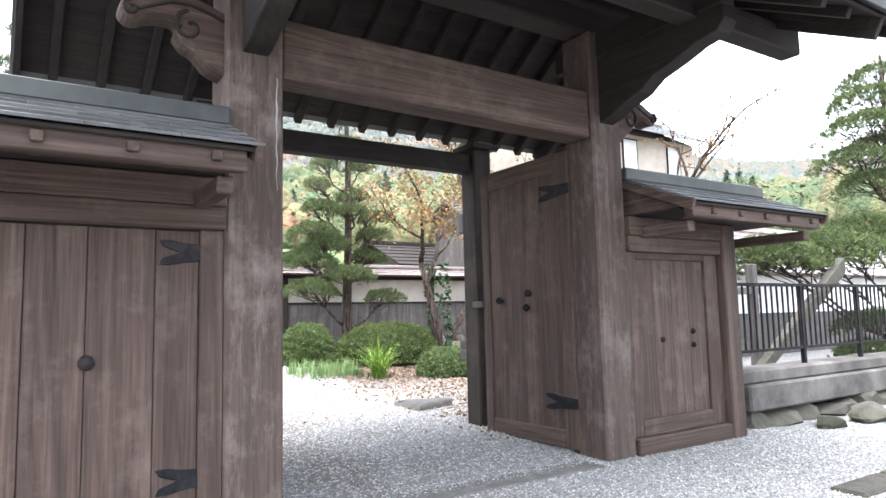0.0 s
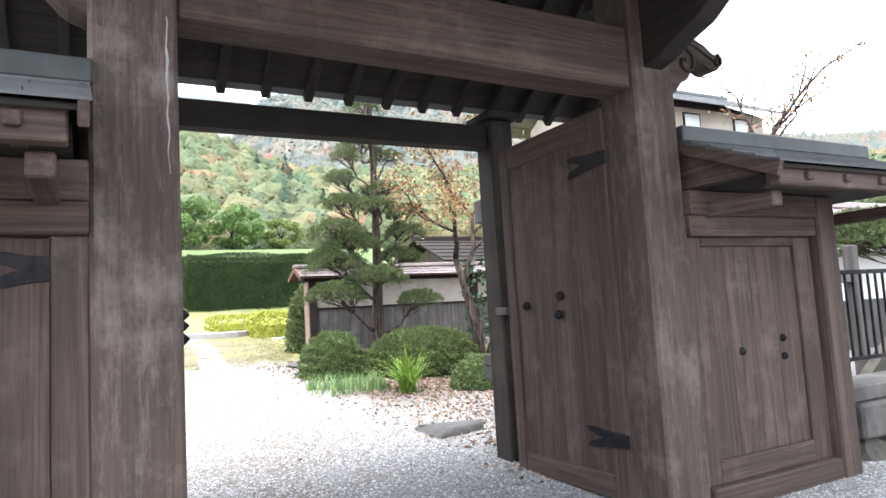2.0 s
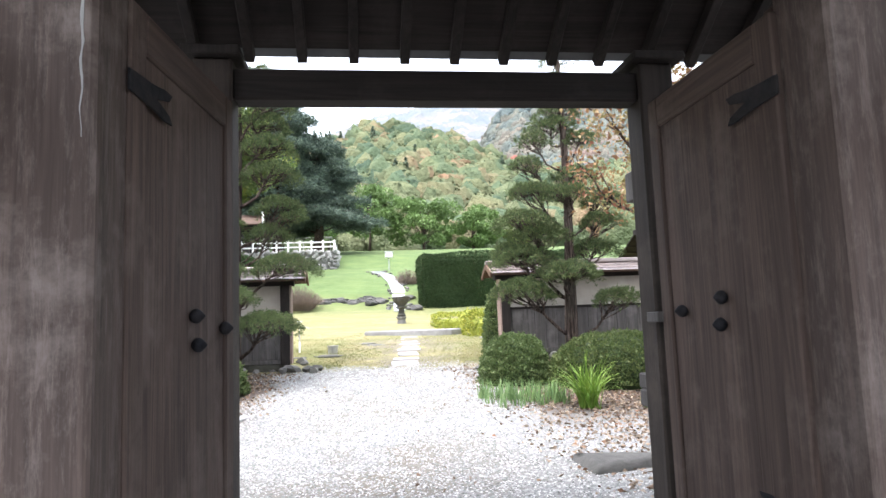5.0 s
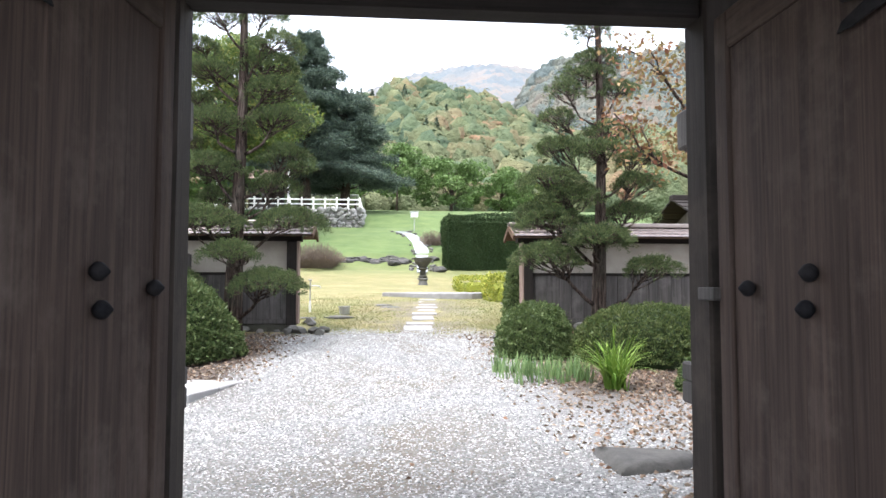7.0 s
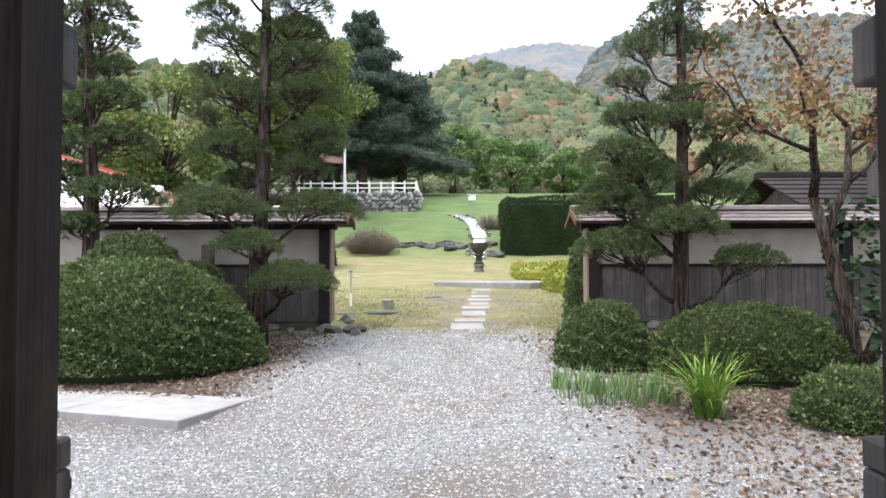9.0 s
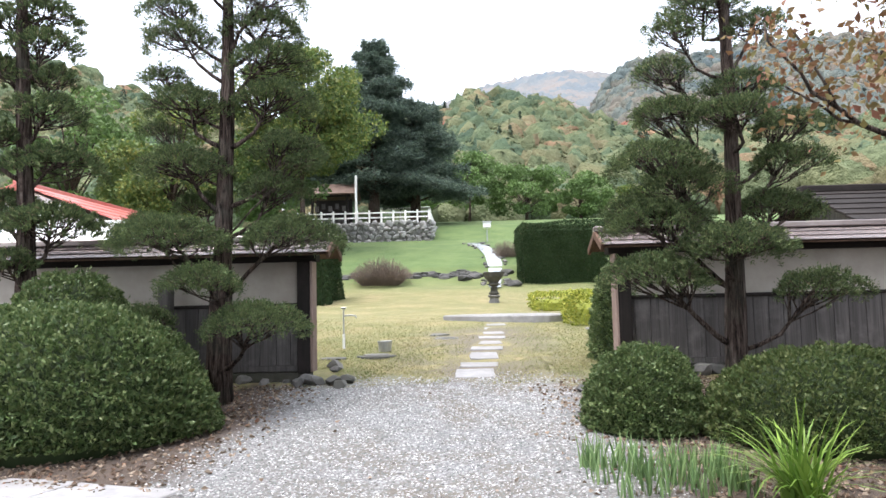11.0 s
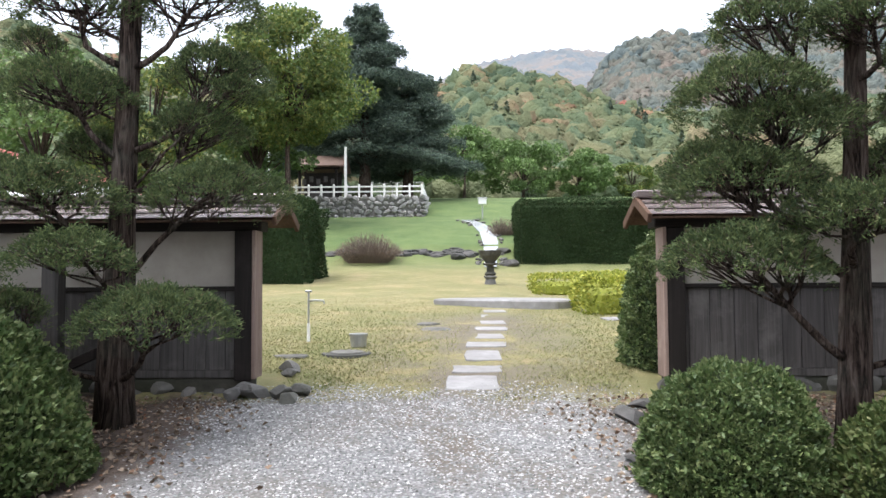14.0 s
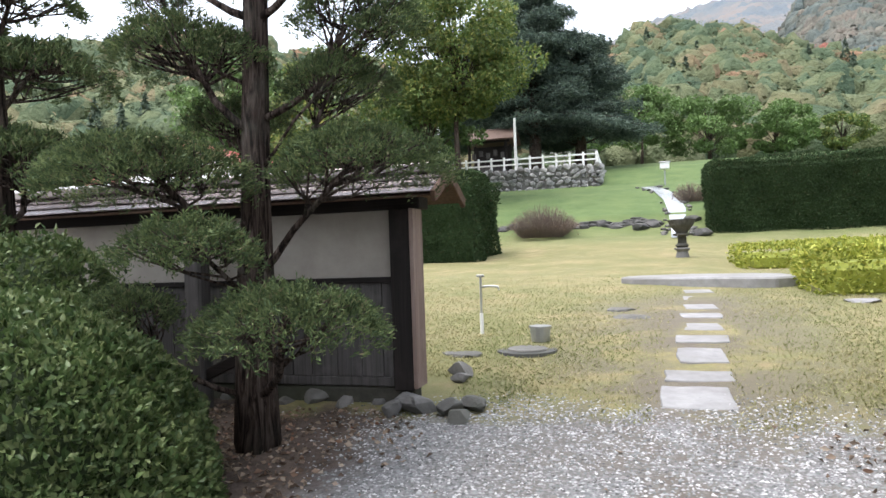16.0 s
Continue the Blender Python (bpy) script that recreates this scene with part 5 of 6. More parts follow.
low_house("house", -20.0, -8.0, 27.5, 30.5, 2.0, 2.2, 4.0, 4.05, 5.0, "low white-roofed annex beside the red-roofed house", WHITE, "x", 0.5, WHITE)

low_house("house", 12.6, 14.6, 17.6, 19.2, 1.3, 4.8, 5.0, 4.95, 5.5, "narrow board-clad annex with a small grey roof", SHINGLE, over=0.3, gable_mat=PLANK)

# ---- lawn furniture ----
tap = thing("standpipe", (1.22, 17.3, ground_z(17.3)), "garden standpipe with a grey tap on a pale pipe", "tap")
tz = ground_z(17.3)
part("pipe", tube([(1.22, 17.3, tz), (1.22, 17.3, tz + 0.25)], [0.022, 0.022], 8), WHITE, tap, "white plastic lower pipe")
part("riser", tube([(1.22, 17.3, tz + 0.2), (1.22, 17.3, tz + 0.68)], [0.014, 0.014], 8), STEEL, tap)
part("spout", tube([(1.22, 17.3, tz + 0.56), (1.33, 17.3, tz + 0.57), (1.43, 17.3, tz + 0.56), (1.44, 17.3, tz + 0.52)], [0.014, 0.014, 0.013, 0.013], 8), STEEL, tap)
part("handle", box(1.175, 1.265, 17.28, 17.32, tz + 0.68, tz + 0.71, 0.006), STEEL, tap)
bucket = thing("bucket", (1.98, 16.85, ground_z(16.85)), "small round metal bucket beside a drain cover", "bucket")
bz = ground_z(16.85)
part("body", tube([(1.98, 16.85, bz), (1.98, 16.85, bz + 0.05), (1.98, 16.85, bz + 0.16)], [0.10, 0.105, 0.115], 16), STEEL, bucket, smooth=False)
part("rim", tube([(1.98, 16.85, bz + 0.15), (1.98, 16.85, bz + 0.17)], [0.125, 0.125], 16), STEEL, bucket)
manhole = thing("drain_cover", (1.90, 16.4, ground_z(16.4)), "round concrete drain cover with a metal lid", "drain cover")
mz = ground_z(16.4)
part("ring", tube([(1.90, 16.4, mz - 0.03), (1.90, 16.4, mz + 0.012)], [0.32, 0.31], 20), DARKSTONE, manhole)
part("lid", tube([(1.90, 16.4, mz + 0.02), (1.90, 16.4, mz + 0.03)], [0.21, 0.2], 20), STONE, manhole)
for i, (x, y, s) in enumerate(((1.28, 16.2, 0.3), (2.9, 18.5, 0.4), (2.75, 19.3, 0.3))):
    tagged(part("flat_stone", rock(x, y, ground_z(y), s, s * 0.7, 0.06, i + 400, 2), STONE), "flat grey stone set level in the grass", "stone", "flat stones in the lawn")
for i in range(9):
    tagged(part("flat_stone", rock(6.1 + i * 0.75, 20.1 - 0.22 * i, ground_z(20.1 - 0.22 * i), 0.33, 0.22, 0.05, i + 420, 2), PALESTONE), "flat pale edging stone along the low hedge", "stone", "edging stones by the low hedge")

# ---- stream, rocks and lamp on the rising lawn ----
stream = thing("stream", (4.9, 40.0, 2.7), "narrow stone-lined stream falling towards the lawn", "stream", kind="structure")
course = [(4.78, 38.6), (4.80, 39.0), (4.82, 39.4), (4.84, 39.8), (4.86, 40.2), (4.95, 41.6), (5.05, 44.0), (5.0, 47.0), (4.6, 50.0), (3.9, 53.0)]
V, F = [], []
for i, (x, y) in enumerate(course):
    z = float(ground_height(np.array(x), np.array(y))) + 0.06
    w = 0.13 + 0.03 * (i % 3) if y < 36 else 0.30 if y < 43 else 0.42
    V += [(x - w, y, z), (x + w, y, z)]
    if i:
        j = len(V)
        F.append((j - 4, j - 3, j - 1, j - 2))
link_mesh("water", mesh_from("water", V, F), WATER, stream)
rr = random.Random(31)
for i in range(46):
    f = 3.6 + rr.random() * (len(course) - 4.6)
    k = int(f)
    x = course[k][0] + (course[k + 1][0] - course[k][0]) * (f - k)
    y = course[k][1] + (course[k + 1][1] - course[k][1]) * (f - k)
    s = rr.uniform(0.07, 0.16) * (0.8 if y < 40 else 1.2)
    side = rr.choice((-1, 1))
    part("bank_stone", rock(x + side * (0.42 + rr.random() * 0.25), y, float(ground_height(np.array(x), np.array(y))) + 0.05, s * 1.3, s, s * 0.7, i + 500, 1), STONE, stream)
basin = thing("stone_basin", (4.40, 31.0, 1.85), "dark stone bowl on a turned pedestal below the stream", "basin")
def turned_stone(x, y, rings, seed):
    return tube([(x, y, z) for z, r in rings], [r for z, r in rings], 14, rough=0.08, seed=seed)


part("bowl", turned_stone(4.40, 31.0, [(2.62, 0.15), (2.72, 0.20), (2.90, 0.34), (3.06, 0.40), (3.08, 0.34), (2.98, 0.28)], 611), MOSSY, basin)
part("pedestal", turned_stone(4.40, 31.0, [(2.20, 0.13), (2.28, 0.20), (2.36, 0.13), (2.55, 0.12), (2.60, 0.26), (2.65, 0.26)], 612), MOSSY, basin)
part("lower_tier", turned_stone(4.40, 31.0, [(1.78, 0.22), (1.95, 0.20), (2.10, 0.16), (2.18, 0.24), (2.22, 0.22)], 613), STONE, basin)
for i in range(130):
    x = -5.0 + i * 0.071 + rr.uniform(-0.1, 0.1)
    s = rr.uniform(0.12, 0.22)
    y = 42.4 + 0.25 * math.sin(i * 0.23) + rr.uniform(-0.25, 0.25)
    tagged(part("rock", rock(x, y, ground_z(y) + 0.01, s * 1.8, s, s * 0.9, i + 640, 2), DARKSTONE), "rough dark rock in a low row across the lawn", "rock", "row of rocks across the lawn")
for i, (x, y) in enumerate(((3.3, 41.6), (3.9, 41.9), (5.9, 40.2), (5.7, 42.5))):
    tagged(part("rock", rock(x, y, ground_z(y) + 0.06, 0.5, 0.4, 0.26, i + 700, 2), DARKSTONE), "large grey rock beside the stream", "rock", "rocks beside the stream")
lamp = thing("garden_lamp", (5.0, 54.0, ground_z(54.0)), "white square garden lantern on a thin post", "lamp")
lz = ground_z(54)
part("post", tube([(5, 54, lz), (5, 54, lz + 1.0)], [0.05, 0.04], 8), STEEL, lamp)
part("shade", box(4.72, 5.28, 53.75, 54.25, lz + 1.0, lz + 1.4, 0.03), WHITE, lamp)
part("cap", box(4.66, 5.34, 53.7, 54.3, lz + 1.4, lz + 1.46, 0.01), STEEL, lamp)


def twig_bush(name, x, y, r, h, n, label, seed):
    z = ground_z(y)
    rr = random.Random(seed)
    bm = bmesh.new()
    ob = thing(name, (x, y, z), label, "bush")
    for k in range(n):
        a, t = rr.uniform(0, 6.283), rr.random() ** 0.5
        L = h * rr.uniform(0.7, 1.1)
        g = rr.uniform(-0.3, 0.3)
        p1 = (x + r * t * 0.8 * math.cos(a), y + r * t * 0.8 * math.sin(a), z + L * 0.5 * (1 - 0.45 * t * t))
        p2 = (x + r * t * math.cos(a + g), y + r * t * math.sin(a + g), z + L * (1.0 - 0.62 * t * t))
        tube([(x + 0.55 * r * t * math.cos(a), y + 0.55 * r * t * math.sin(a), z - 0.05), p1, p2], [0.014, 0.010, 0.005], 4, bm)
    tagged(part("twig_mass", bm, TWIG, ob), kind="stuff")
    rng = np.random.default_rng(seed)
    p, w = dome_points(rng, 500, x, y, z, r * 0.9, r * 0.9, h * 0.85, 0.1, seed)
    link_mesh("leaves", leaf_mesh("leaves", rng, p, w, 0.07, 0.5, 0.3, 0.9), LITTER, ob)
    return ob


twig_bush("bare_bush", -1.1, 41.0, 1.8, 1.45, 800, "bare twiggy brown bush on the lawn", 41)
twig_bush("bare_bush", 5.9, 46.5, 1.0, 1.0, 260, "small twiggy bush beside the stream", 42)

# ---- stone terrace with a fence, shrine and poles ----
terrace = thing("stone_terrace", (-4.5, 56.0, 6.4), "terrace with a rough grey stone retaining wall", "terrace")
TZ = 8.0
part("earth_fill", box(-12.5, 0.85, 56.2, 70.0, 5.5, TZ - 0.02, 0.05), STONE, terrace)
variants = [rock(0, 0, 0, 1, 1, 1, 800 + k, 1) for k in range(6)]
stone_meshes = []
for bm in variants:
    me = bpy.data.meshes.new("wall_stone")
    bm.to_mesh(me)
    bm.free()
    me.materials.append(TERRACESTONE)
    stone_meshes.append(me)
rr = random.Random(50)
row_z = 6.35
while row_z < TZ:
    hgt = rr.uniform(0.30, 0.46)
    x = -12.4
    while x < 0.85:
        w = rr.uniform(0.26, 0.72)
        s = new("wall_stone", rr.choice(stone_meshes))
        s.parent = terrace
        s.matrix_parent_inverse = Matrix.Translation(terrace.location).inverted()
        s.matrix_basis = Matrix.Translation((x + w / 2, 56.18 + rr.uniform(-0.06, 0.06), row_z + hgt / 2 + rr.uniform(-0.09, 0.09))) @ Matrix.Rotation(rr.uniform(-0.7, 0.7), 4, "Y") @ Matrix.Diagonal((w * 0.62, 0.3, hgt * rr.uniform(0.55, 0.8), 1))
        x += w
    y = 56.3
    while y < 62:
        w = rr.uniform(0.35, 0.7)
        s = new("wall_stone", rr.choice(stone_meshes))
        s.parent = terrace
        s.matrix_parent_inverse = Matrix.Translation(terrace.location).inverted()
        s.matrix_basis = Matrix.Translation((0.85 + rr.uniform(-0.06, 0.06), y + w / 2, row_z + hgt / 2)) @ Matrix.Diagonal((0.3, w * 0.68, hgt * 0.72, 1))
        y += w
    row_z += hgt * 0.95
fence = thing("fence", (-4.5, 56.4, TZ), "pale grey post-and-rail fence on the terrace", "fence")
x = -12.2
while x < 0.8:
    part("post", box(x, x + 0.14, 56.35, 56.49, TZ - 0.05, TZ + 0.95, 0.02), WHITE, fence)
    x += 0.92
y = 56.6
while y < 64:
    part("post", box(0.64, 0.78, y, y + 0.14, TZ - 0.05, TZ + 0.95, 0.02), WHITE, fence)
    y += 0.92
for z in (TZ + 0.35, TZ + 0.72):
    part("rail", box(-12.2, 0.78, 56.38, 56.46, z, z + 0.10, 0.01), WHITE, fence)
    part("rail", box(0.67, 0.75, 56.46, 64.0, z, z + 0.10, 0.01), WHITE, fence)
shrine = thing("shrine", (-7.4, 60.0, TZ), "small dark wooden shrine with a brown gabled roof", "shrine")
for x in (-8.8, -6.0):
    for y in (59.0, 61.0):
        part("post", box(x - 0.1, x + 0.1, y - 0.1, y + 0.1, TZ - 0.05, TZ + 2.6, 0.02), DARK_SHADE_WOOD["z"], shrine)
part("back_wall", box(-8.7, -6.1, 60.9, 61.0, TZ, TZ + 2.5, 0.01), DARK_SHADE_WOOD["z"], shrine)
part("altar", box(-8.2, -6.6, 60.2, 60.9, TZ, TZ + 1.0, 0.03), PLANK, shrine)
for k in range(5):
    part("hanging_board", box(-8.6 + k * 0.55, -8.3 + k * 0.55, 58.95, 59.0, TZ + 1.3 + 0.2 * (k % 2), TZ + 1.75 + 0.2 * (k % 2), 0.01), PLANK, shrine)
part("beam", box(-9.1, -5.7, 58.9, 59.1, TZ + 2.5, TZ + 2.7, 0.02), DARK_SHADE_WOOD["x"], shrine)
slope_bar(-9.5, -5.3, 58.2, TZ + 2.55, 60.0, TZ + 3.6, 0.12, BROWNROOF, "roof_slope", shrine)
slope_bar(-9.5, -5.3, 61.8, TZ + 2.55, 60.0, TZ + 3.6, 0.12, BROWNROOF, "roof_slope", shrine)
for x in (-5.1, -10.9):
    tagged(part("flagpole", tube([(x, 58, TZ - 0.1), (x, 58, TZ + 2.0), (x, 58, TZ + 4.0)], [0.11, 0.10, 0.09], 10), WHITE), "tall white painted pole on the terrace", "pole", "white poles")
shelter = thing("shelter", (-2.5, 74.0, 10.0), "long white flat-roofed shelter behind the terrace", "shelter")
part("roof", box(-6.0, 0.0, 72.5, 75.5, 11.2, 11.4, 0.03), WHITE, shelter)
for x in (-5.8, -3.0, -0.2):
    part("post", box(x - 0.06, x + 0.06, 72.6, 72.72, 9.6, 11.2, 0.01), STEEL, shelter)

# ---- garden and field trees beyond ----
crown_tree("broadleaf_tree", -7.3, 50.0, 4, (5.0, 4.4, 5.2, 14.0), BRIGHTLEAF, "broad-leaved tree with yellowing green leaves", 61, 0.25, 36000, 0.2, blobs=72)
crown_tree("broadleaf_tree", -14.5, 46.0, 3, (4.5, 4.0, 2.5, 10.5), BRIGHTLEAF, "bright green broad-leaved tree behind the garden wall", 62, 0.28, 13000, 0.2, blobs=34)
crown_tree("broadleaf_tree", -22.0, 48.0, 3, (5.0, 4.0, 2.0, 11.5), BUSHLEAF, "green broad-leaved tree near the red roof", 63, 0.36, 7000, 0.2, blobs=30)
crown_tree("broadleaf_tree", -10.0, 52.0, 3, (3.8, 4.0, 2.0, 8.5), BUSHLEAF, "green broad-leaved tree beside the hedge", 69, 0.34, 7000, 0.2, blobs=30)
crown_tree("orchard_tree", 4.0, 78.0, 2, (4.2, 4.0, 1.8, 7.5), BUSHLEAF, "round green orchard tree at the lawn's top", 64, 0.36, 6000, 0.14, blobs=30, group="orchard trees")
crown_tree("orchard_tree", 10.0, 76.0, 1, (5.0, 4.0, 0.3, 5.6), BUSHLEAF, "low spreading green orchard tree", 65, 0.32, 9000, 0.14, blobs=34, group="orchard trees")
crown_tree("orchard_tree", 16.0, 78.0, 1, (4.5, 4.0, 0.3, 4.8), BUSHLEAF, "low spreading green orchard tree", 66, 0.32, 8000, 0.14, blobs=30, group="orchard trees")
crown_tree("orchard_tree", 22.0, 80.0, 1, (3.0, 3.0, 0.3, 3.6), BRIGHTLEAF, "small yellowing orchard tree", 67, 0.30, 4000, 0.12, blobs=22, group="orchard trees")
crown_tree("orchard_tree", -1.0, 88.0, 1, (6.5, 4.0, 0.8, 8.5), BUSHLEAF, "green tree behind the white shelter", 68, 0.4, 6000, 0.14, blobs=30, group="orchard trees")


def conifer(name, x, y, base_z, height, spread, label, seed, leaf=0.30, whorls=30, trunk=0.5, start=0.22):
    """A tall dark conifer: drooping boughs in whorls."""
    rng, rr = np.random.default_rng(seed), random.Random(seed)
    ob = thing(name, (x, y, base_z), label, "tree")
    bm = tube([(x + 0.25 * math.sin(3 * f), y, base_z - 0.2 + height * f) for f in (0, 0.15, 0.35, 0.6, 0.8, 1)], [trunk * k for k in (1.3, 1.0, 0.8, 0.5, 0.28, 0.05)], 10, rough=0.15, seed=seed)
    P, W = [], []
    for k in range(whorls):
        f = start + (1 - start) * k / whorls
        z = base_z + height * f
        reach = spread * (1 - (f - start) / (1 - start)) ** 0.6 * (0.65 + 0.35 * rr.random()) + 0.4
        for j in range(6):
            a = rr.uniform(0, 6.283)
            L = reach * rr.uniform(0.65, 1.1)
            d = np.array([math.cos(a), math.sin(a), 0])
            tip = np.array([x, y, z]) + d * L + [0, 0, 0.12 * L - 0.02 * L * L]
            tube([(x, y, z - 0.3), tuple((np.array([x, y, z]) + tip) / 2 + [0, 0, 0.1 * L]), tuple(tip)], [trunk * 0.16, trunk * 0.1, 0.02], 5, bm)
            m = int(150 * L)
            u = rng.uniform(0.2, 1.05, m) ** 0.7
            q = np.array([-d[1], d[0], 0])
            P.append(np.array([x, y, z]) + d * (L * u)[:, None] + q * (rng.normal(0, 0.20, m) * L * (1.15 - 0.6 * u))[:, None] + np.stack([0 * u, 0 * u, 0.15 * L * u + rng.normal(0, 0.22, m) - 0.03 * L * L * u * u], 1))
            W.append(np.tile(d + [0, 0, -0.15], (m, 1)))
    part("trunk", bm, BARK, ob, smooth=True)
    link_mesh("foliage", leaf_mesh("foliage", rng, np.concatenate(P), np.concatenate(W), leaf, 0.28, 0.3, 0.5), CEDARLEAF, ob)
    return ob


conifer("conifer", -4.6, 64.0, TZ + 0.1, 17.0, 7.2, "large dark green conifer behind the shrine", 71)
conifer("conifer", -1.2, 67.0, 8.6, 12.0, 6.6, "dark green conifer behind the terrace", 72)
conifer("conifer", -9.5, 66.0, TZ + 0.1, 14.0, 5.0, "dark green conifer behind the shrine", 73)

# ---- autumn tree with an ivy-clad trunk beside the wall ----
def limb_tree(name, x, y, stems, leaf_mat, n, leaf, label, seed, base=None, ivy=0):
    z = ground_z(y) if base is None else base
    rng, rr = np.random.default_rng(seed), random.Random(seed)
    ob = thing(name, (x, y, z), label, "tree")
    bm = bmesh.new()
    P = []
    def grow(p, d, L, r, depth):
        pts, q = [p], p
        for k in range(4):
            d = (d + Vector((rr.gauss(0, 0.16), rr.gauss(0, 0.16), rr.gauss(0.02, 0.12)))).normalized()
            q = q + d * L / 4
            pts.append(q)
        tube(pts, [r, r * 0.88, r * 0.76, r * 0.66, r * 0.55], 7 if depth == 0 else 5, bm, 0.1, rr.randint(0, 999))
        if depth >= 3:
            for u in pts[1:]:
                for k in range(n):
                    P.append(u + Vector((rr.gauss(0, 0.16), rr.gauss(0, 0.16), rr.gauss(0, 0.14))))
            return
        for k in range(3 if depth else 2):
            grow(pts[-1 - (k % 3)], (d + Vector((rr.gauss(0, 0.55), rr.gauss(0, 0.55), rr.gauss(0.1, 0.4)))).normalized(), L * rr.uniform(0.55, 0.8), r * 0.52, depth + 1)
    for d, L, r in stems:
        grow(Vector((x, y, z - 0.1)), Vector(d).normalized(), L, r, 0)
    part("trunk", bm, BARK, ob, smooth=True)
    P = np.array([tuple(p) for p in P])
    link_mesh("leaves", leaf_mesh("leaves", rng, P, rng.normal(0, 1, P.shape), leaf, 0.6, 0.3, 0.5), leaf_mat, ob)
    if ivy:
        a, u = rng.uniform(0, 6.283, ivy), rng.uniform(0, 1, ivy)
        rad = 0.16 + 0.10 * rng.random(ivy)
        q = np.stack([x + rad * np.cos(a) - 0.05 * u, y + rad * np.sin(a), z + 0.1 + 1.9 * u], 1)
        link_mesh("ivy", leaf_mesh("ivy", rng, q, np.stack([np.cos(a), np.sin(a), 0 * a - 0.3], 1), 0.12, 0.75, 0.3, 0.5), IVYLEAF, ob, "dark glossy ivy on the trunk")
    return ob


limb_tree("autumn_tree", 7.75, 11.8, [((-0.22, 0.1, 1), 2.2, 0.105), ((0.18, -0.1, 1), 2.7, 0.08)], MAPLELEAF, 30, 0.075, "leaning autumn tree with thinning orange leaves and ivy", 84, ivy=260)
limb_tree("autumn_tree", 16.6, 14.4, [((0.05, 0, 1), 4.3, 0.18), ((-0.25, 0.1, 1), 3.8, 0.13)], MAPLELEAF, 5, 0.12, "tall bare-branched tree with a few red leaves", 85)
cloud_tree("garden_pine", 15.6, 6.3, 6.6, 0.16, [(-0.7, 0.0, 6.0, 0.75), (-1.2, -0.1, 5.35, 0.75), (-1.3, 0.1, 4.7, 0.7), (-0.8, 0.0, 4.25, 0.7), (-5.1, -0.1, 2.62, 0.85), (-4.2, 0.3, 2.7, 0.8), (-3.3, -0.1, 2.75, 0.95), (-2.2, 0.2, 2.95, 0.9), (-1.5, 0.0, 3.2, 0.9), (-1.8, -0.2, 1.45, 0.6), (-2.2, -0.2, 0.95, 0.5), (0.5, 0.3, 5.2, 0.8), (0.2, 0.2, 6.7, 0.7)],
           "spreading garden pine behind the railing", 14, base=0.5, dens=4600, needle=0.055)

# ---- hills ----
def profile(az, table):
    return np.interp(np.degrees(az), [a for a, b in table], [b for a, b in table])


NEAR_HILL = [(-75, 0.20), (-45, 0.27), (-35, 0.297), (-33, 0.303), (-31, 0.296), (-26, 0.275), (-18, 0.25), (-8, 0.25), (-3, 0.262), (-0.4, 0.279), (1.4, 0.294), (3.6, 0.295), (5.5, 0.284), (7.4, 0.277), (9.3, 0.263), (11, 0.244), (13.3, 0.228), (16, 0.215), (20, 0.205), (28, 0.20), (45, 0.17), (60, 0.15), (80, 0.13)]
MID_RIDGE = [(-75, 0.15), (0, 0.20), (8, 0.215), (11.2, 0.26), (12.5, 0.297), (13.5, 0.320), (14.9, 0.332), (16.5, 0.334), (19.1, 0.328), (25, 0.330), (32, 0.31), (45, 0.25), (60, 0.20), (80, 0.16)]
FAR_HILL = [(-75, 0.193), (-30, 0.213), (-10, 0.233), (-4, 0.275), (-0.9, 0.301), (2.1, 0.319), (6.1, 0.333), (9.5, 0.336), (13, 0.325), (16, 0.316), (25, 0.30), (35, 0.273), (50, 0.213), (80, 0.163)]


def hill_sheet(name, table, r0, r1, z0, material, rough, label, steps=(170, 40), trees=0.0):
    az, f = np.meshgrid(np.radians(np.linspace(-75, 80, steps[0])), np.linspace(0, 1.15, steps[1]))
    r = r0 + (r1 - r0) * f
    top = profile(az, table) * r1 + 2
    z = z0 + (top - z0) * np.clip(f, 0, 1) ** 1.1 - np.clip(f - 1, 0, 1) * 0.6 * r1
    z += rough * (np.sin(az * 31 + f * 9) * np.sin(az * 17 - f * 14) + 0.5 * np.sin(az * 67 + f * 23)) * np.clip(f * 3, 0, 1) * np.clip((1.0 - f) * 4, 0.15, 1)
    z += np.random.default_rng(7).normal(0, 1, z.shape) * trees
    verts = np.stack([3 + r * np.sin(az), 4 + r * np.cos(az), z], -1).reshape(-1, 3)
    nx = steps[0]
    i = (np.arange(steps[1] - 1)[:, None] * nx + np.arange(nx - 1)[None, :]).reshape(-1, 1)
    ob = link_mesh(name, mesh_from(name, verts, i + [0, 1, nx + 1, nx]), material)
    ob.data.shade_smooth()
    return tagged(ob, label, "hill", kind="structure"), z0


ico2 = bmesh.new()
bmesh.ops.create_icosphere(ico2, subdivisions=2, radius=1)
ICO2_V, ICO2_F = np.array([v.co[:] for v in ico2.verts]), np.array([[v.index for v in f.verts] for f in ico2.faces])
ico2.free()


def blobs_mesh(name, rng, centres, radii, V0, F0, ragged):
    n, k = len(centres), len(V0)
    d = V0[None] * (1 + rng.uniform(-ragged, ragged, (n, k, 1)))
    verts = centres[:, None] + d * radii[:, None]
    faces = F0[None] + (np.arange(n) * k)[:, None, None]
    return mesh_from(name, verts.reshape(-1, 3), faces.reshape(-1, 3))


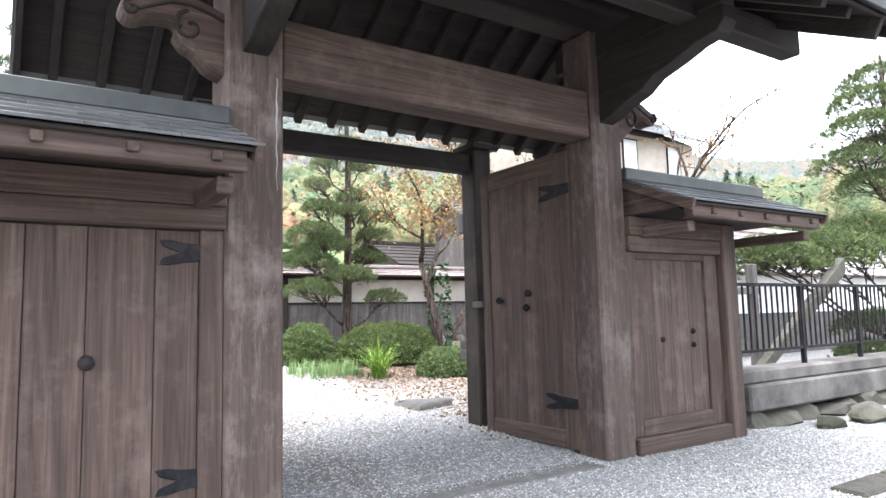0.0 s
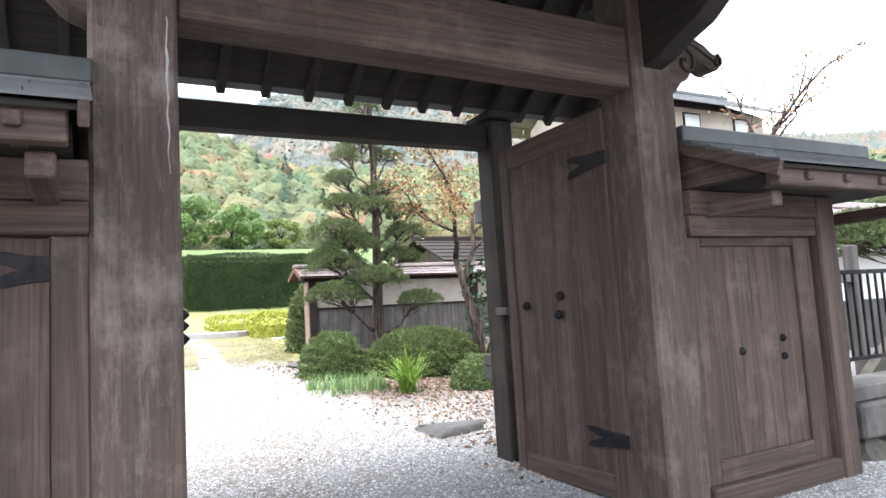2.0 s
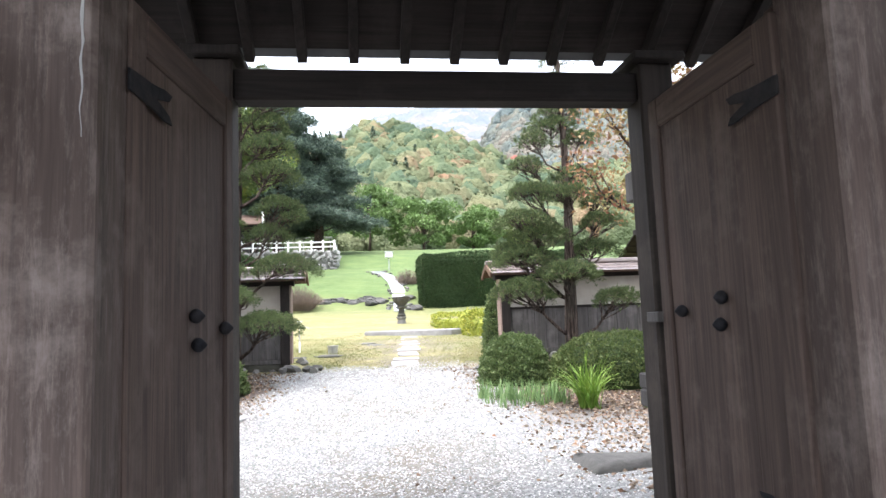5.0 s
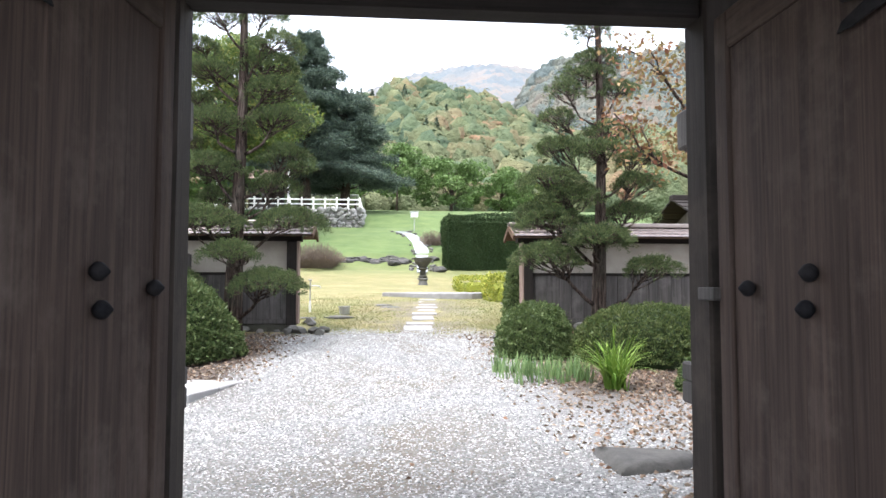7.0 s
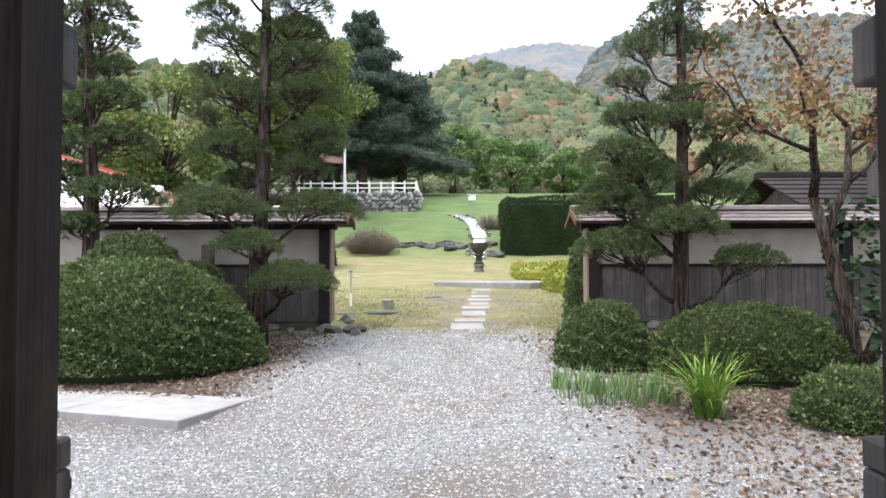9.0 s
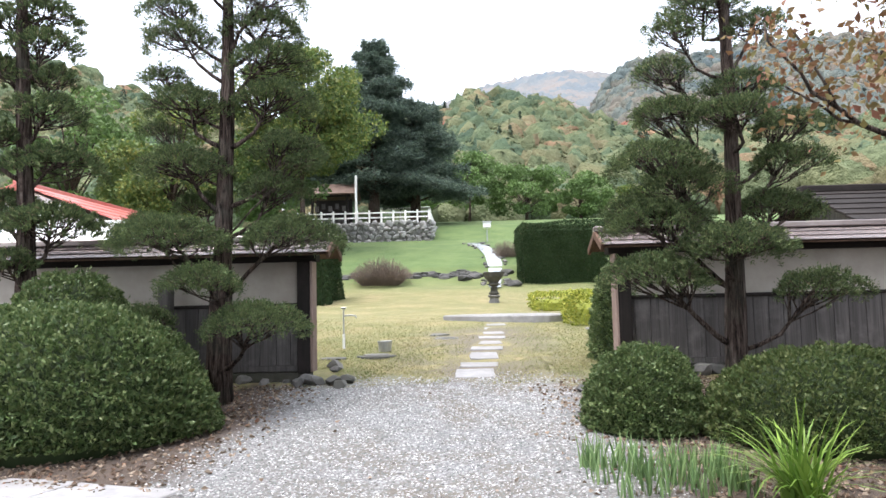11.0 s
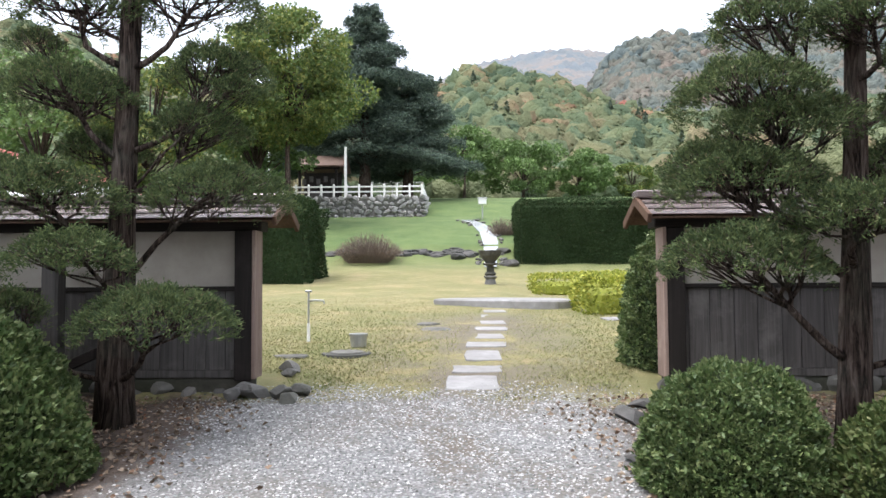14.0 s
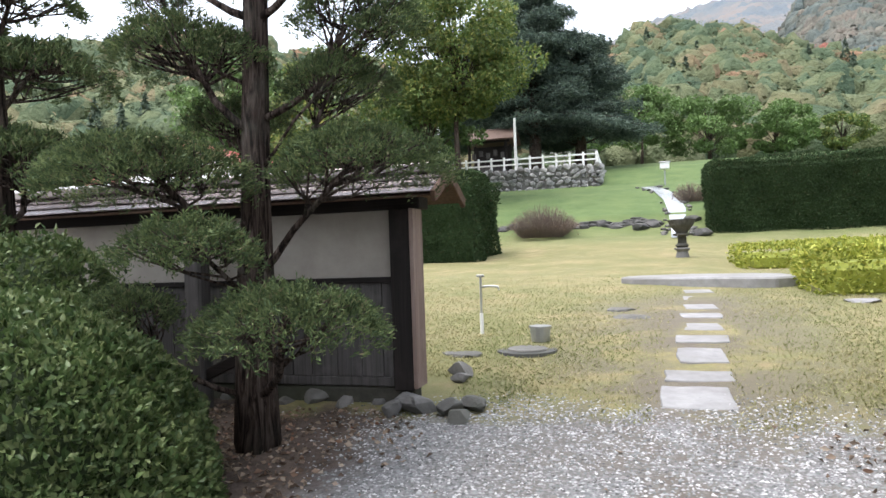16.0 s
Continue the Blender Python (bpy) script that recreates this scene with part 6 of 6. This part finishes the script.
def leafy_forest(name, table, r0, r1, z0, n, size, per, leaf, material, label, seed, lo=-58, hi=72):
    """Rounded crowns with a fringe of leaf masses that cover the hill."""
    rng = np.random.default_rng(seed)
    az, f = np.radians(rng.uniform(lo, hi, n)), rng.uniform(0, 1, n) ** 0.85
    r = r0 + (r1 - r0) * f
    z = z0 + (profile(az, table) * r1 + 2 - z0) * f ** 1.1
    s = size * rng.uniform(0.55, 1.4, n)
    tall = rng.uniform(0.95, 1.6, n)
    c = np.stack([3 + r * np.sin(az), 4 + r * np.cos(az), z + 0.35 * s], 1)
    crowns = tagged(link_mesh(name, blobs_mesh(name, rng, c, np.stack([s, s, s * tall], 1), ICO2_V, ICO2_F, 0.26), material), label, "forest", kind="stuff")
    crowns.data.shade_smooth()
    u = unit(rng.normal(0, 1, (n, per, 3)) + [0, -0.5, 0.5])
    p = c[:, None] + u * (s[:, None, None] * rng.uniform(0.85, 1.22, (n, per, 1))) * np.stack([np.ones(n), np.ones(n), tall], 1)[:, None]
    return tagged(link_mesh("forest_fringe", facing_leaves(name, rng, p.reshape(-1, 3), u.reshape(-1, 3), leaf), material), label, "forest", kind="stuff")


# near hill's sheet has the shade between crowns in its colour
hill_sheet("hill", NEAR_HILL, 95, 270, 11.0, SHADED_FLOOR, 1.5, "wooded hill in autumn colours")
# mountain and ridge get their haze from the forest colours alone
hill_sheet("mountain", FAR_HILL, 520, 1300, 40.0, HAZED_FAR_FOREST, 5.0, "far wooded mountain with pale blue haze in its colour", (520, 130), 2.6)
hill_sheet("mountain_ridge", MID_RIDGE, 270, 640, 25.0, HAZED_RIDGE_FOREST, 3.5, "wooded mountain ridge in autumn colours dulled by painted haze", (760, 170), 2.0)
leafy_forest("ridge_forest", MID_RIDGE, 300, 638, 25.0, 5200, 5.0, 12, 2.4, HAZED_RIDGE_FOREST, "dense autumn forest on the mountain ridge, dulled by painted haze", 93, 6, 48)
leafy_forest("hill_forest", NEAR_HILL, 92, 268, 11.0, 5200, 3.3, 58, 0.80, FOREST, "dense mixed autumn forest on the hill", 91)


def spire_forest(table, r0, r1, z0, n, seed):
    """Pointed dark conifers in small stands on the hill."""
    rng = np.random.default_rng(seed)
    P, W = [], []
    for k in range(n):
        stand = rng.integers(0, 14)
        az, f = math.radians(-40 + 7.5 * stand + rng.normal(0, 1.6)), min(1.0, max(0.03, 0.15 + 0.055 * ((stand * 5) % 13) + rng.normal(0, 0.05)))
        r = r0 + (r1 - r0) * f
        z = z0 + (float(profile(np.array(az), table)) * r1 + 2 - z0) * f ** 1.1
        h, m = rng.uniform(6, 10), 220
        u, a = rng.uniform(0, 1, m) ** 0.7, rng.uniform(0, 6.283, m)
        w = 0.24 * h * u * rng.uniform(0.6, 1.1, m)
        P.append(np.stack([3 + r * math.sin(az) + w * np.cos(a), 4 + r * math.cos(az) + w * np.sin(a), z + 2 + h * (1 - u)], 1))
        W.append(np.stack([np.cos(a), np.sin(a), 0 * a - 0.4], 1))
    tagged(link_mesh("spire_forest", leaf_mesh("spire_forest", rng, np.concatenate(P), np.concatenate(W), 0.95, 0.5, 0.2, 0.3), SPIRE), "dark pointed conifers in stands on the hill", "forest", kind="stuff")


spire_forest(NEAR_HILL, 92, 268, 11.0, 34, 92)

# ---- gravel, fallen leaves, grass ----
rng = np.random.default_rng(5)
n = 240000
gx, gy = rng.uniform(-0.6, 8.6, n), 1.2 + 13.8 * rng.uniform(0, 1, n) ** 1.05
keep = ((np.abs(gx - 2.9) + 0.2 * np.sin(gy * 2.1) + rng.normal(0, 0.22, n) < 1.75) | (gy + rng.normal(0, 0.4, n) < np.where(gx < 2.9, 9.9, 8.8))) & ((gx < 7.2) | (gy < 4.2)) & (rng.uniform(0, 1, n) < np.clip((15.0 + 0.15 * np.sin(gx * 3.7) - gy) / 0.7, 0, 1))
gx, gy = gx[keep], gy[keep]
gz = ground_height(gx, gy)
s = rng.uniform(0.005, 0.0128, len(gx))
OCT_V = np.array([(1, 0, -0.2), (-1, 0, -0.2), (0, 1, -0.2), (0, -1, -0.2), (0.1, 0.1, 0.7)], float)
OCT_F = np.array([(0, 2, 4), (2, 1, 4), (1, 3, 4), (3, 0, 4)])
tagged(link_mesh("gravel", blobs_mesh("gravel", rng, np.stack([gx, gy, gz + 0.004], 1), np.stack([s * rng.uniform(0.7, 1.5, len(s)), s * rng.uniform(0.6, 1.3, len(s)), s * 0.8], 1), OCT_V, OCT_F, 0.45), GRAVELMAT), "loose pale grey gravel chips", "gravel", kind="stuff")
n = 42000
lx, ly = rng.uniform(-2.0, 8.0, n), rng.uniform(5.5, 14.4, n)
d = np.abs(lx - 2.8) + 0.1 * np.clip(ly - 11, 0, 9)
keep = rng.uniform(0, 1, n) < np.clip((d - 1.3) / 1.5, 0.005, 1.0)
keep &= (lx > 2.9) | (ly > 10.7)
lx, ly = lx[keep], ly[keep]
lz = ground_height(lx, ly) + 0.014
tagged(link_mesh("fallen_leaves", leaf_mesh("fallen_leaves", rng, np.stack([lx, ly, lz], 1), rng.normal(0, 1, (len(lx), 3)) * [1, 1, 0.12], 0.05, 0.6, 0.35, 0.12), LITTER), "dry brown fallen leaves on gravel and earth", "fallen leaves", kind="stuff")
n = 150000
bx, by = rng.uniform(-3.5, 8.0, n), 14.25 + 13.0 * rng.uniform(0, 1, n) ** 1.7
stone_line = np.abs(bx - 0.09 * by - 2.08)
worn = stone_line + 0.25 * np.sin(by * 3.1) + 0.2 * np.sin(bx * 4 + by) + rng.normal(0, 0.22, n)
keep = (stone_line > 0.27) & ((worn + 0.35 * np.sin(bx * 1.7 - by * 1.3) > 0.95) | (rng.uniform(0, 1, n) < 0.2) | (by > 21.0)) & (by + 0.45 * np.sin(bx * 2.3) + 0.25 * np.sin(bx * 7) + rng.normal(0, 0.22, n) > 14.5) & ~((by < 15.3) & ((bx < 1.5) | (bx > 5.1))) & (rng.uniform(0, 1, n) < np.clip((27.0 - by) / 11, 0, 1) ** 1.2)
bx, by = bx[keep], by[keep]
bz = ground_height(bx, by)
tagged(link_mesh("grass", leaf_mesh("grass", rng, np.stack([bx, by, bz + 0.012], 1), np.tile((0.0, 0.0, 1.0), (len(bx), 1)), 0.034, 0.11, 0.4, 0.9), GRASSMAT), "short dry yellow-green lawn grass", "grass", kind="stuff")
